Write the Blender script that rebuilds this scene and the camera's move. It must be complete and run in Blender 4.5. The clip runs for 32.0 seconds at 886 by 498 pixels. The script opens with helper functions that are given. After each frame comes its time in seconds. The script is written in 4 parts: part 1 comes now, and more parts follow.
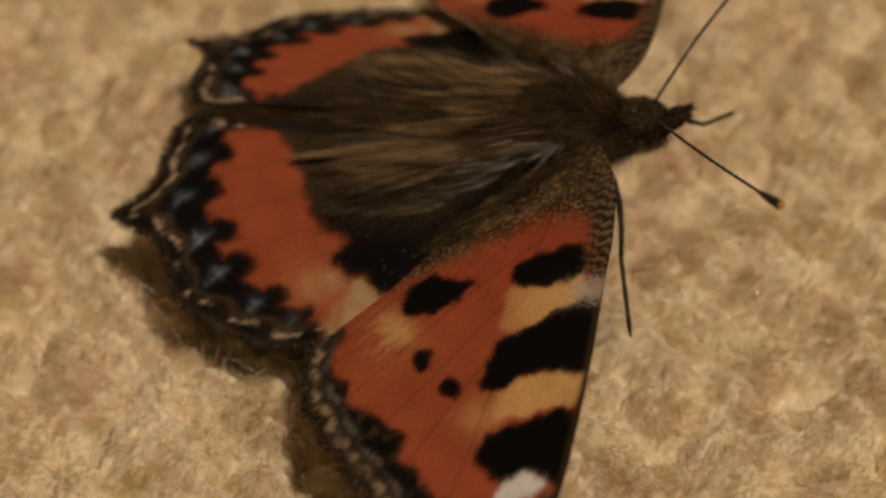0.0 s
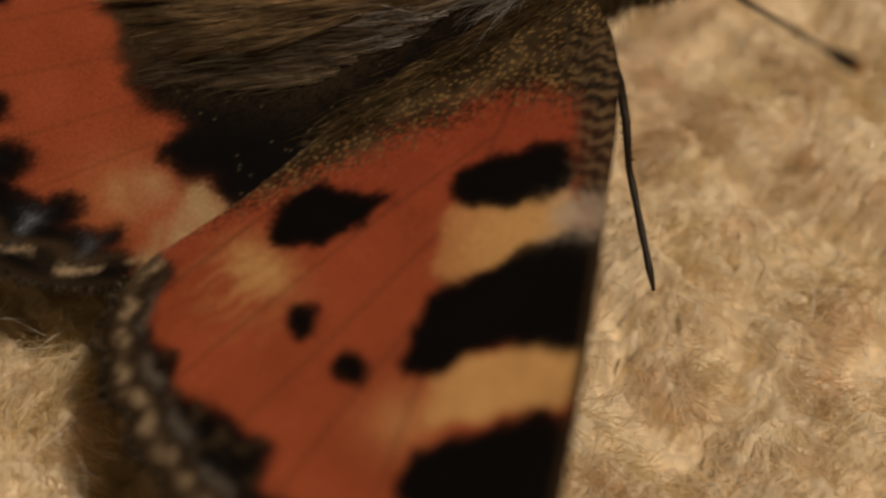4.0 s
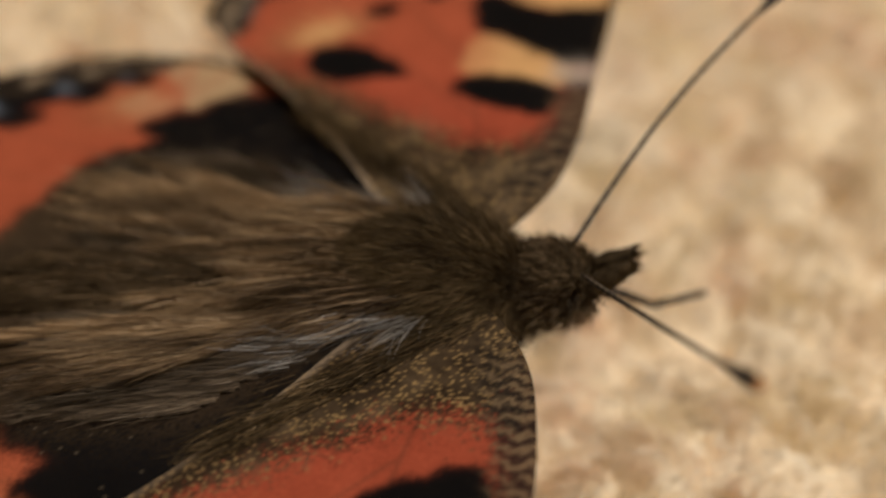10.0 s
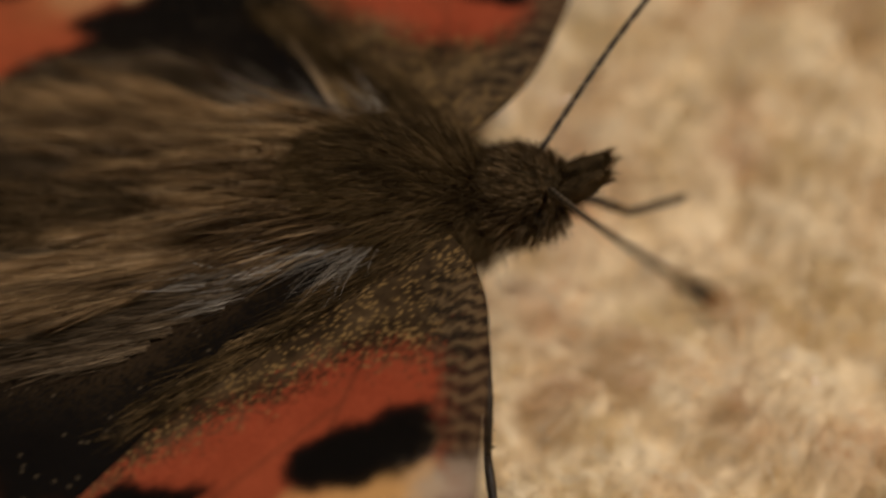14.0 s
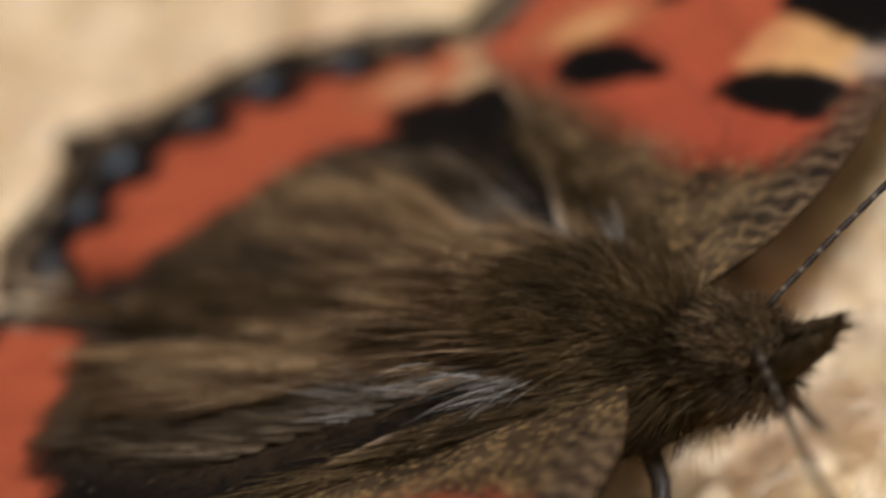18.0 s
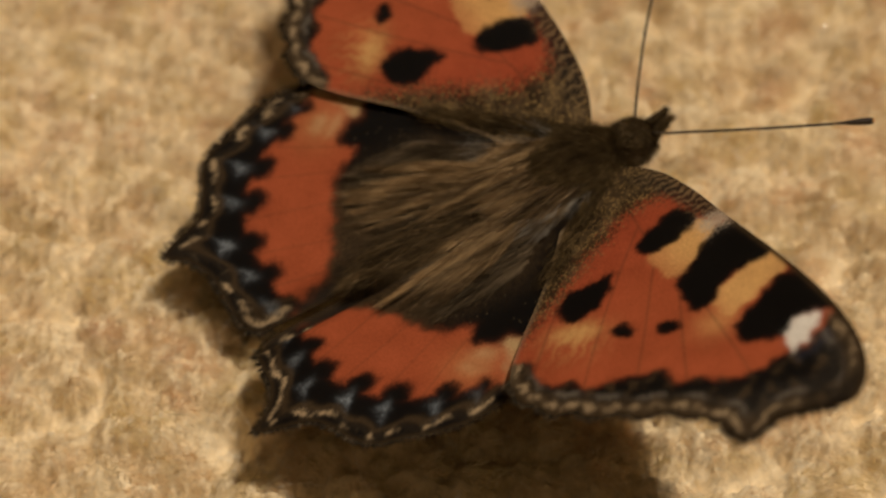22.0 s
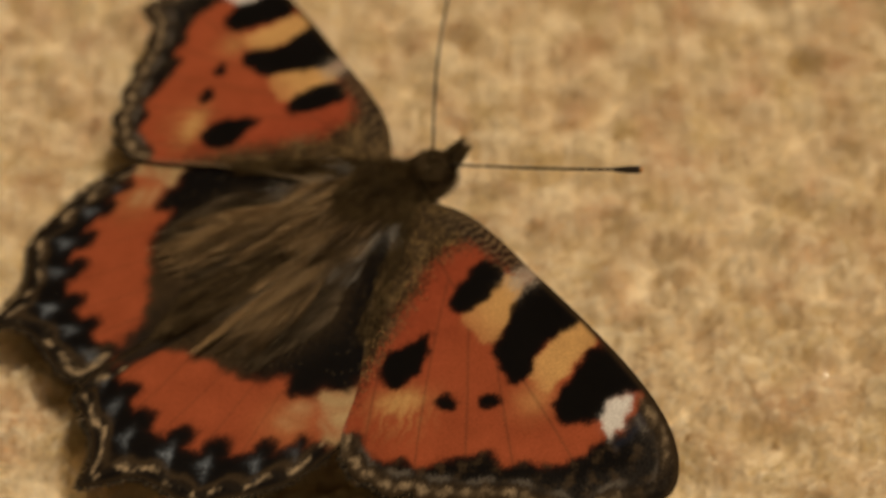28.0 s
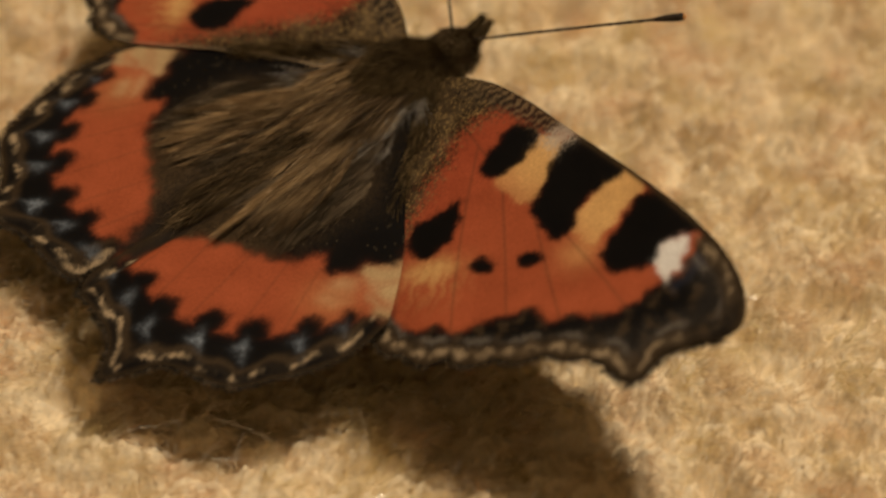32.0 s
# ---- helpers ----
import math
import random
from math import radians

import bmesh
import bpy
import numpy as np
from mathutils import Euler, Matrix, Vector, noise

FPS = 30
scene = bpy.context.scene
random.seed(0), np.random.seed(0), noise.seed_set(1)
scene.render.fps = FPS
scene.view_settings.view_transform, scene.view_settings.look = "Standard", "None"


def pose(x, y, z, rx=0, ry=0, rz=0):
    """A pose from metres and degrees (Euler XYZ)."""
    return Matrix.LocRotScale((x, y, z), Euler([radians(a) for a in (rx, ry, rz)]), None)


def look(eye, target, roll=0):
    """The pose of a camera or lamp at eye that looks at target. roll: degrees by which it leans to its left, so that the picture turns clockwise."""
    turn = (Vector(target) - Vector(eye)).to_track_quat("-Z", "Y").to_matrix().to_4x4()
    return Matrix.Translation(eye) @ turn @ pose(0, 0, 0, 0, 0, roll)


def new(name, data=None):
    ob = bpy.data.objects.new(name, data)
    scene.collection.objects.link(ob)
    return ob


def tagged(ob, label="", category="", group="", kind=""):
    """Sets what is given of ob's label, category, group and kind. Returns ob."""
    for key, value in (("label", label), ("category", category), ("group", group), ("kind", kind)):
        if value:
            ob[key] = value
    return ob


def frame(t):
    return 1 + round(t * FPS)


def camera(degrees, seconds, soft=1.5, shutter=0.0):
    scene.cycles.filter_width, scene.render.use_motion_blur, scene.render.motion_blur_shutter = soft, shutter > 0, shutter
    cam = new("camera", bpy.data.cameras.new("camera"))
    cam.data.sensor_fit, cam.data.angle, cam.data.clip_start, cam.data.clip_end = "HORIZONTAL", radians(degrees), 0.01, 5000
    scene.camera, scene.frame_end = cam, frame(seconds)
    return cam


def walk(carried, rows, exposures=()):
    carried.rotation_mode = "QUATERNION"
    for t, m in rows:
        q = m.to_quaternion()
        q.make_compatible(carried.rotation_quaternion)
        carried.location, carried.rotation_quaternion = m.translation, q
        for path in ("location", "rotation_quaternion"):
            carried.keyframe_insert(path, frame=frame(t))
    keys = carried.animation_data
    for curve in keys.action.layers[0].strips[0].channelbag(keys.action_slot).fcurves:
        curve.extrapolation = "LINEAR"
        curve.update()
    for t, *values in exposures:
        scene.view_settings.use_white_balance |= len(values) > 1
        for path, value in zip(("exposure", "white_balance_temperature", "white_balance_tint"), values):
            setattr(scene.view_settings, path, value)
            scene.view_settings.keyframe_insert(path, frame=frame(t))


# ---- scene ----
# The place: a cream wool carpet in a room lit by one warm lamp; a butterfly with spread wings stands on it.
# Lengths of the insect and the pile are in millimetres, turned into metres by MM.
MM = 0.001

# ---- camera ----
cam = camera(27.75, 32.0, soft=2.6, shutter=0.25)
walk(cam, [
    (0, pose(0.00601, -0.06020, 0.06729, 42.65, 0.15, 11.15)),
    (1, pose(0.00209, -0.05319, 0.05962, 42.24, -1.16, 8.84)),
    (2, pose(0.00150, -0.05166, 0.05267, 44.15, -2.81, 9.20)),
    (5, pose(0.00199, -0.03276, 0.04837, 30.46, -1.37, 8.60)),
    (6, pose(0.00224, -0.03387, 0.04772, 32.82, -3.31, 6.93)),
    (7, pose(0.00388, -0.03209, 0.04531, 37.89, 0.48, 6.42)),
    (8, pose(0.00219, -0.03388, 0.04459, 42.66, -1.23, 6.23)),
    (9, pose(-0.00074, -0.03680, 0.04418, 46.89, -3.38, 4.52)),
    (10, pose(0.00076, -0.03646, 0.04204, 48.95, -4.19, 4.55)),
    (11, pose(0.00196, -0.03086, 0.04174, 43.23, -2.78, 3.96)),
    (12, pose(0.00018, -0.02902, 0.04213, 40.37, -4.30, 2.40)),
    (13, pose(0.00103, -0.02900, 0.04204, 40.26, -2.98, 2.93)),
    (16, pose(0.00758, -0.03380, 0.03698, 51.78, 2.68, 8.45)),
    (17, pose(0.00762, -0.03614, 0.02936, 62.07, -6.69, 14.40)),
    (18, pose(0.00438, -0.03148, 0.03078, 55.22, 9.89, 4.74)),
    (19, pose(-0.01014, -0.04131, 0.06041, 39.48, 1.36, -1.10)),
    (20, pose(-0.02203, -0.04361, 0.08387, 31.00, 2.70, -18.56)),
    (21, pose(-0.03682, -0.05699, 0.07365, 43.96, 0.02, -24.57)),
    (22, pose(-0.03418, -0.05158, 0.07778, 39.35, -0.46, -26.67)),
    (23, pose(-0.04760, -0.05104, 0.06880, 47.16, -8.77, -32.87)),
    (24, pose(-0.04791, -0.05145, 0.07612, 43.66, -0.67, -38.87)),
    (25, pose(-0.04668, -0.05639, 0.07517, 45.39, 1.05, -37.06)),
    (26, pose(-0.05310, -0.05711, 0.08175, 44.93, -1.22, -38.07)),
    (29, pose(-0.02111, -0.05240, 0.07905, 38.62, 1.08, -28.78)),
    (30, pose(-0.05480, -0.04655, 0.06851, 45.12, 1.31, -51.45)),
    (31, pose(-0.05774, -0.05423, 0.06615, 46.86, 3.09, -50.99)),
    (32, pose(-0.04128, -0.05557, 0.06361, 46.60, -1.26, -37.36)),
], exposures=[(0, -1.08, 6480, 16), (2.5, -1.02, 6430, 16), (5, -1.09, 6330, 17), (6, -1.1, 6200, 17), (7, -0.97, 6050, 16), (9, -0.36, 5300, 13), (10, -0.31, 5350, 14), (11, -0.62, 5650, 15), (13, -0.77, 5850, 15),
               (16, -0.76, 5950, 18), (17, -0.79, 6000, 21), (18, 0.02, 5000, 14), (19, -0.05, 5100, 9), (20, -0.57, 6280, 12), (22, -0.66, 6400, 12), (24, -0.46, 6350, 11), (25, -0.30, 6300, 11),
               (26, -0.55, 6400, 11), (29, -0.77, 6750, 12), (30, -0.74, 6520, 14), (31, -0.62, 6600, 13), (32, -0.60, 6650, 12)])

# the lens is open wide; its focus wanders over the insect and the carpet
focus_mark = new("focus_mark")
focus_mark.empty_display_size = 0.002
cam.data.dof.use_dof, cam.data.dof.aperture_fstop, cam.data.dof.focus_object = True, 36.0, focus_mark

# ---- light ----
world = bpy.data.worlds.new("world")
world.use_nodes = True
world.node_tree.nodes["Background"].inputs["Color"].default_value = (0.02, 0.016, 0.012, 1)
world.node_tree.nodes["Background"].inputs["Strength"].default_value = 1.0
scene.world = world

lamp_data = bpy.data.lights.new("room_lamp", "AREA")
lamp_data.shape, lamp_data.size = "DISK", 0.24
lamp_data.color, lamp_data.energy = (1.0, 0.86, 0.67), 43.0
lamp = new("room_lamp", lamp_data)
LAMP_AZIMUTH, LAMP_HEIGHT, LAMP_DISTANCE = radians(0), radians(69), 1.85
lamp.matrix_basis = look((LAMP_DISTANCE * math.cos(LAMP_HEIGHT) * math.cos(LAMP_AZIMUTH),
                          LAMP_DISTANCE * math.cos(LAMP_HEIGHT) * math.sin(LAMP_AZIMUTH),
                          LAMP_DISTANCE * math.sin(LAMP_HEIGHT)), (0, 0, 0))


# ---- materials ----
def material(name):
    m = bpy.data.materials.new(name)
    m.use_nodes = True
    return m, m.node_tree.nodes, m.node_tree.links, m.node_tree.nodes["Principled BSDF"]


def node(nodes, kind, **values):
    n = nodes.new(kind)
    for key, value in values.items():
        n.inputs[key].default_value = value
    return n


def ramp(nodes, stops):
    n = nodes.new("ShaderNodeValToRGB")
    while len(n.color_ramp.elements) < len(stops):
        n.color_ramp.elements.new(0.5)
    for e, (at, colour) in zip(n.color_ramp.elements, stops):
        e.position, e.color = at, (*colour, 1)
    return n


def mixed(nodes, links, a, b, factor, blend="MIX"):
    n = nodes.new("ShaderNodeMix")
    n.data_type, n.blend_type = "RGBA", blend
    for at, value in ((6, a), (7, b), (0, factor)):
        if isinstance(value, bpy.types.NodeSocket):
            links.new(value, n.inputs[at])
        elif at == 0:
            n.inputs[at].default_value = value
        else:
            n.inputs[at].default_value = (*value, 1)
    return n.outputs[2]


def strand_material(name, stops, rough, patch_size, patch_stops, through_light=0.0, specular=0.4, stretch=1.0):
    """Hair or wool: each strand has a tint of its own, with larger patches over it."""
    m, nodes, links, bsdf = material(name)
    island = nodes.new("ShaderNodeNewGeometry")
    tint = ramp(nodes, stops)
    links.new(island.outputs["Random Per Island"], tint.inputs["Fac"])
    coords = nodes.new("ShaderNodeTexCoord")
    patches = node(nodes, "ShaderNodeTexNoise", Scale=1 / patch_size, Detail=3.0)
    along = nodes.new("ShaderNodeMapping")
    along.inputs["Scale"].default_value = (1 / stretch, 1, 1)
    links.new(coords.outputs["Object"], along.inputs["Vector"])
    links.new(along.outputs["Vector"], patches.inputs["Vector"])
    patch = ramp(nodes, patch_stops)
    links.new(patches.outputs["Fac"], patch.inputs["Fac"])
    colour = mixed(nodes, links, tint.outputs["Color"], patch.outputs["Color"], 1.0, "MULTIPLY")
    links.new(colour, bsdf.inputs["Base Color"])
    bsdf.inputs["Roughness"].default_value = rough
    bsdf.inputs["Specular IOR Level"].default_value = specular
    if through_light:
        back = nodes.new("ShaderNodeBsdfTranslucent")
        links.new(colour, back.inputs["Color"])
        both = node(nodes, "ShaderNodeMixShader", Fac=through_light)
        links.new(bsdf.outputs[0], both.inputs[1])
        links.new(back.outputs[0], both.inputs[2])
        links.new(both.outputs[0], nodes["Material Output"].inputs["Surface"])
    return m


wool = strand_material("wool_strands",
                       [(0.0, (0.80, 0.65, 0.44)), (0.3, (0.90, 0.77, 0.54)), (0.85, (0.94, 0.84, 0.62)), (1.0, (0.98, 0.95, 0.85))],
                       0.26, 3.4 * MM, [(0.32, (0.97, 0.83, 0.76)), (0.43, (1.0, 0.94, 0.90)), (0.54, (0.98, 0.97, 0.92)), (0.64, (1.0, 0.98, 0.80)), (0.78, (1.0, 1.0, 0.98))], 0.34, 1.0)
glossy_wool = strand_material("glossy_wool", [(0.0, (0.82, 0.72, 0.54)), (1.0, (0.96, 0.93, 0.84))], 0.14, 5 * MM, [(0.3, (0.95, 0.93, 0.9)), (0.7, (1, 1, 1))], 0.2, 1.0)
thorax_fur = strand_material("olive_brown_fur",
                             [(0.0, (0.034, 0.023, 0.010)), (0.6, (0.080, 0.055, 0.025)), (0.93, (0.16, 0.109, 0.050)), (1.0, (0.34, 0.245, 0.128))],
                             0.65, 1.1 * MM, [(0.36, (0.42, 0.40, 0.37)), (0.62, (1.15, 1.1, 1.03))], 0.0, 0.04, 2.5)
tan_fur = strand_material("tan_fur",
                          [(0.0, (0.095, 0.062, 0.028)), (0.45, (0.27, 0.178, 0.088)), (0.85, (0.42, 0.287, 0.148)), (1.0, (0.62, 0.46, 0.27))],
                          0.55, 1.1 * MM, [(0.38, (0.24, 0.22, 0.20)), (0.50, (0.70, 0.68, 0.65)), (0.63, (1.18, 1.14, 1.08))], 0.0, 0.06, 7.0)
mane_fur = strand_material("mane_fur",
                           [(0.0, (0.12, 0.080, 0.038)), (0.45, (0.33, 0.222, 0.112)), (0.85, (0.54, 0.38, 0.20)), (1.0, (0.74, 0.57, 0.36))],
                           0.55, 0.8 * MM, [(0.40, (0.22, 0.20, 0.18)), (0.51, (0.66, 0.63, 0.59)), (0.62, (1.2, 1.16, 1.1))], 0.0, 0.06, 8.0)
back_fur = strand_material("dark_brown_fur",
                           [(0.0, (0.038, 0.026, 0.013)), (0.5, (0.105, 0.071, 0.034)), (0.92, (0.20, 0.136, 0.068)), (1.0, (0.38, 0.27, 0.15))],
                           0.6, 0.7 * MM, [(0.40, (0.30, 0.28, 0.26)), (0.58, (1.0, 0.98, 0.95))], 0.0, 0.05, 7.0)
root_fur = strand_material("grey_brown_fur",
                           [(0.0, (0.060, 0.044, 0.026)), (0.6, (0.135, 0.100, 0.060)), (0.95, (0.215, 0.162, 0.10)), (1.0, (0.36, 0.29, 0.20))],
                           0.6, 0.8 * MM, [(0.36, (0.42, 0.40, 0.37)), (0.6, (1.05, 1.02, 1))], 0.0, 0.06, 6.0)
frost_fur = strand_material("grey_hair", [(0.0, (0.11, 0.095, 0.072)), (0.6, (0.24, 0.21, 0.17)), (1.0, (0.62, 0.57, 0.49))],
                            0.4, 1.5 * MM, [(0.3, (0.8, 0.8, 0.8)), (0.7, (1, 1, 1))], 0.0, 0.3)
dark_fur = strand_material("dark_fur",
                           [(0.0, (0.010, 0.008, 0.006)), (0.6, (0.036, 0.026, 0.014)), (1.0, (0.14, 0.10, 0.06))],
                           0.6, 2 * MM, [(0.3, (0.7, 0.7, 0.7)), (0.7, (1, 1, 1))], 0.0, 0.1)


def scale_material(name):
    """Wing scales: the pattern of the wing, fine grain of single scales, and ribs of the veins."""
    m, nodes, links, bsdf = material(name)
    pattern = nodes.new("ShaderNodeAttribute")
    pattern.attribute_name = "pattern"
    coords = nodes.new("ShaderNodeTexCoord")
    grain = node(nodes, "ShaderNodeTexNoise", Scale=1 / (0.11 * MM), Detail=2.0, Roughness=0.6)
    links.new(coords.outputs["Object"], grain.inputs["Vector"])
    shade = ramp(nodes, [(0.3, (0.84, 0.82, 0.80)), (0.7, (1.10, 1.09, 1.08))])
    links.new(grain.outputs["Fac"], shade.inputs["Fac"])
    wear = node(nodes, "ShaderNodeTexNoise", Scale=1 / (2.2 * MM), Detail=4.0)
    links.new(coords.outputs["Object"], wear.inputs["Vector"])
    worn = ramp(nodes, [(0.3, (0.84, 0.82, 0.80)), (0.7, (1.08, 1.08, 1.08))])
    links.new(wear.outputs["Fac"], worn.inputs["Fac"])
    colour = mixed(nodes, links, pattern.outputs["Color"], shade.outputs["Color"], 1.0, "MULTIPLY")
    colour = mixed(nodes, links, colour, worn.outputs["Color"], 1.0, "MULTIPLY")
    links.new(colour, bsdf.inputs["Base Color"])
    bsdf.inputs["Roughness"].default_value = 0.7
    bsdf.inputs["Specular IOR Level"].default_value = 0.04
    bump = node(nodes, "ShaderNodeBump", Strength=0.25, Distance=0.02 * MM)
    links.new(grain.outputs["Fac"], bump.inputs["Height"])
    links.new(bump.outputs[0], bsdf.inputs["Normal"])
    return m


wing_scales = scale_material("wing_scales")


def plain_material(name, colour, rough, grain_size, spread=0.25, specular=0.3):
    m, nodes, links, bsdf = material(name)
    coords = nodes.new("ShaderNodeTexCoord")
    grain = node(nodes, "ShaderNodeTexNoise", Scale=1 / grain_size, Detail=5.0)
    links.new(coords.outputs["Object"], grain.inputs["Vector"])
    tint = ramp(nodes, [(0.3, [c * (1 - spread) for c in colour]), (0.7, [min(1, c * (1 + spread)) for c in colour])])
    links.new(grain.outputs["Fac"], tint.inputs["Fac"])
    links.new(tint.outputs["Color"], bsdf.inputs["Base Color"])
    bsdf.inputs["Roughness"].default_value = rough
    bsdf.inputs["Specular IOR Level"].default_value = specular
    bump = node(nodes, "ShaderNodeBump", Strength=0.5, Distance=grain_size * 0.3)
    links.new(grain.outputs["Fac"], bump.inputs["Height"])
    links.new(bump.outputs[0], bsdf.inputs["Normal"])
    return m


wool_base = plain_material("wool_base", (0.80, 0.665, 0.45), 0.9, 0.5 * MM, 0.15, 0.1)
chitin = plain_material("dark_chitin", (0.028, 0.020, 0.013), 0.5, 0.2 * MM, 0.4, 0.25)
body_skin = plain_material("body_skin", (0.045, 0.031, 0.015), 0.9, 0.25 * MM, 0.4, 0.03)
eye_skin = plain_material("eye_skin", (0.020, 0.013, 0.009), 0.2, 0.06 * MM, 0.3, 0.6)
lint_dark = plain_material("dark_lint", (0.03, 0.032, 0.06), 0.6, 0.1 * MM, 0.3)
club_tip = plain_material("club_tip", (0.50, 0.25, 0.08), 0.45, 0.1 * MM, 0.15)
ring_pale = plain_material("pale_ring", (0.16, 0.13, 0.09), 0.5, 0.1 * MM, 0.2)
plaster = plain_material("wall_plaster", (0.60, 0.54, 0.45), 0.85, 0.02, 0.05, 0.15)
ceiling_paint = plain_material("ceiling_paint", (0.80, 0.77, 0.71), 0.9, 0.02, 0.04, 0.1)


# ---- mesh helpers ----
def mesh_object(name, verts, quads, tris, mat, parent=None, smooth=True, colours=None):
    """One mesh object from arrays of vertices in metres, quads and triangles."""
    me = bpy.data.meshes.new(name)
    quads = np.asarray(quads, dtype=np.int32).reshape(-1, 4)
    tris = np.asarray(tris, dtype=np.int32).reshape(-1, 3)
    me.vertices.add(len(verts))
    me.vertices.foreach_set("co", np.asarray(verts, dtype=np.float32).ravel())
    me.loops.add(quads.size + tris.size)
    me.loops.foreach_set("vertex_index", np.concatenate([quads.ravel(), tris.ravel()]))
    me.polygons.add(len(quads) + len(tris))
    starts = np.concatenate([np.arange(len(quads)) * 4, quads.size + np.arange(len(tris)) * 3]).astype(np.int32)
    me.polygons.foreach_set("loop_start", starts)
    me.polygons.foreach_set("use_smooth", np.full(len(starts), smooth))
    me.update(calc_edges=True)
    me.validate()
    if colours is not None:
        layer = me.attributes.new("pattern", "FLOAT_COLOR", "POINT")
        layer.data.foreach_set("color", np.column_stack([colours, np.ones(len(colours))]).astype(np.float32).ravel())
    me.materials.append(mat)
    ob = new(name, me)
    ob.parent = parent
    return ob


def part(name, bm, mat, parent, label=""):
    """A bmesh as one mesh object under a thing or a part."""
    me = bpy.data.meshes.new(name)
    bm.to_mesh(me)
    bm.free()
    for p in me.polygons:
        p.use_smooth = True
    me.materials.append(mat)
    ob = new(name, me)
    ob.parent = parent
    return tagged(ob, label=label)


def blob(centre, radii, power=2.0, segments=28, rings=18, lean=0.0):
    """A rounded body in millimetres; lean drops its rear."""
    bm = bmesh.new()
    bmesh.ops.create_uvsphere(bm, u_segments=segments, v_segments=rings, radius=1)
    for v in bm.verts:
        x, y, z = v.co
        lump = 1 + 0.05 * noise.noise(v.co * 2.3 + Vector(centre))
        v.co = Vector((centre[0] + radii[0] * x * lump, centre[1] + radii[1] * y * lump,
                       centre[2] + radii[2] * z * lump + lean * x)) * MM
    return bm


def tube(points, radii, sides=8):
    """A closed tapered tube through points, in millimetres."""
    bm = bmesh.new()
    rings = []
    for i, p in enumerate(points):
        along = (Vector(points[min(i + 1, len(points) - 1)]) - Vector(points[max(i - 1, 0)])).normalized()
        side = along.cross(Vector((0, 0.3, 1))).normalized()
        up = side.cross(along)
        rings.append([bm.verts.new((Vector(p) + radii[i] * (math.cos(a) * side + math.sin(a) * up)) * MM)
                      for a in [2 * math.pi * k / sides for k in range(sides)]])
    for a, b in zip(rings, rings[1:]):
        for k in range(sides):
            bm.faces.new((a[k], a[(k + 1) % sides], b[(k + 1) % sides], b[k]))
    bm.faces.new(rings[0][::-1])
    bm.faces.new(rings[-1])
    return bm


def strands(roots, ways, lengths, widths, droop, rng, curl=0.15, steps=3):
    """Tapered flat strands in millimetres: vertices, quads and end triangles. droop: how far the tip sinks, for its length."""
    n = len(roots)
    ways = ways / np.linalg.norm(ways, axis=1, keepdims=True)
    side = np.cross(ways, rng.normal(size=(n, 3)))
    side /= np.linalg.norm(side, axis=1, keepdims=True) + 1e-9
    bend = rng.normal(size=(n, 3)) * curl
    bend[:, 2] -= droop
    rows = []
    for k in range(steps):
        s = k / steps
        middle = roots + (ways * s + bend * s * s) * lengths[:, None]
        half = side * (widths * (1 - 0.55 * s) / 2)[:, None]
        rows += [middle - half, middle + half]
    rows.append(roots + (ways + bend) * lengths[:, None])
    per = 2 * steps + 1
    verts = np.stack(rows, axis=1).reshape(-1, 3)
    first = np.arange(n)[:, None] * per
    quads = np.concatenate([first + np.array([2 * k, 2 * k + 1, 2 * k + 3, 2 * k + 2]) for k in range(steps - 1)])
    tris = first + np.array([2 * steps - 2, 2 * steps - 1, 2 * steps])
    return verts * MM, quads, tris


def smooth_curve(points, closed=True, steps=8):
    """A Catmull-Rom curve through control points."""
    p = np.array(points, dtype=float)
    n = len(p)
    out = []
    for i in range(n if closed else n - 1):
        a, b, c, d = [p[(i + k) % n] if closed else p[min(max(i + k, 0), n - 1)] for k in (-1, 0, 1, 2)]
        for k in range(steps):
            s = k / steps
            out.append(0.5 * (2 * b + (c - a) * s + (2 * a - 5 * b + 4 * c - d) * s * s + (3 * b - a - 3 * c + d) * s ** 3))
    if not closed:
        out.append(p[-1])
    return np.array(out)


def distance_to(u, v, line, closed=True):
    """Distance to a line; for a closed one it is negative inside."""
    best = np.full(u.shape, 1e9)
    within = np.zeros(u.shape, dtype=bool)
    n = len(line)
    for i in range(n if closed else n - 1):
        (ax, ay), (bx, by) = line[i], line[(i + 1) % n]
        dx, dy = bx - ax, by - ay
        s = np.clip(((u - ax) * dx + (v - ay) * dy) / (dx * dx + dy * dy + 1e-12), 0, 1)
        best = np.minimum(best, np.hypot(u - ax - s * dx, v - ay - s * dy))
        if closed:
            crosses = (ay > v) != (by > v)
            at = ax + (v - ay) * dx / (dy if abs(dy) > 1e-12 else 1e-12)
            within ^= crosses & (u < at)
    return np.where(within, -best, best) if closed else best


def wave_noise(u, v, size, rng, octaves=3):
    """Smooth noise from a few sines of turned directions, about -1 to 1."""
    out = np.zeros(u.shape)
    weight = 1.0
    for _ in range(octaves):
        for _ in range(5):
            a, phase = rng.uniform(0, 2 * math.pi, 2)
            k = 2 * math.pi / size * rng.uniform(0.6, 1.4)
            out += weight * 0.35 * np.sin(k * (math.cos(a) * u + math.sin(a) * v) + phase)
        weight, size = weight * 0.6, size * 0.5
    return out


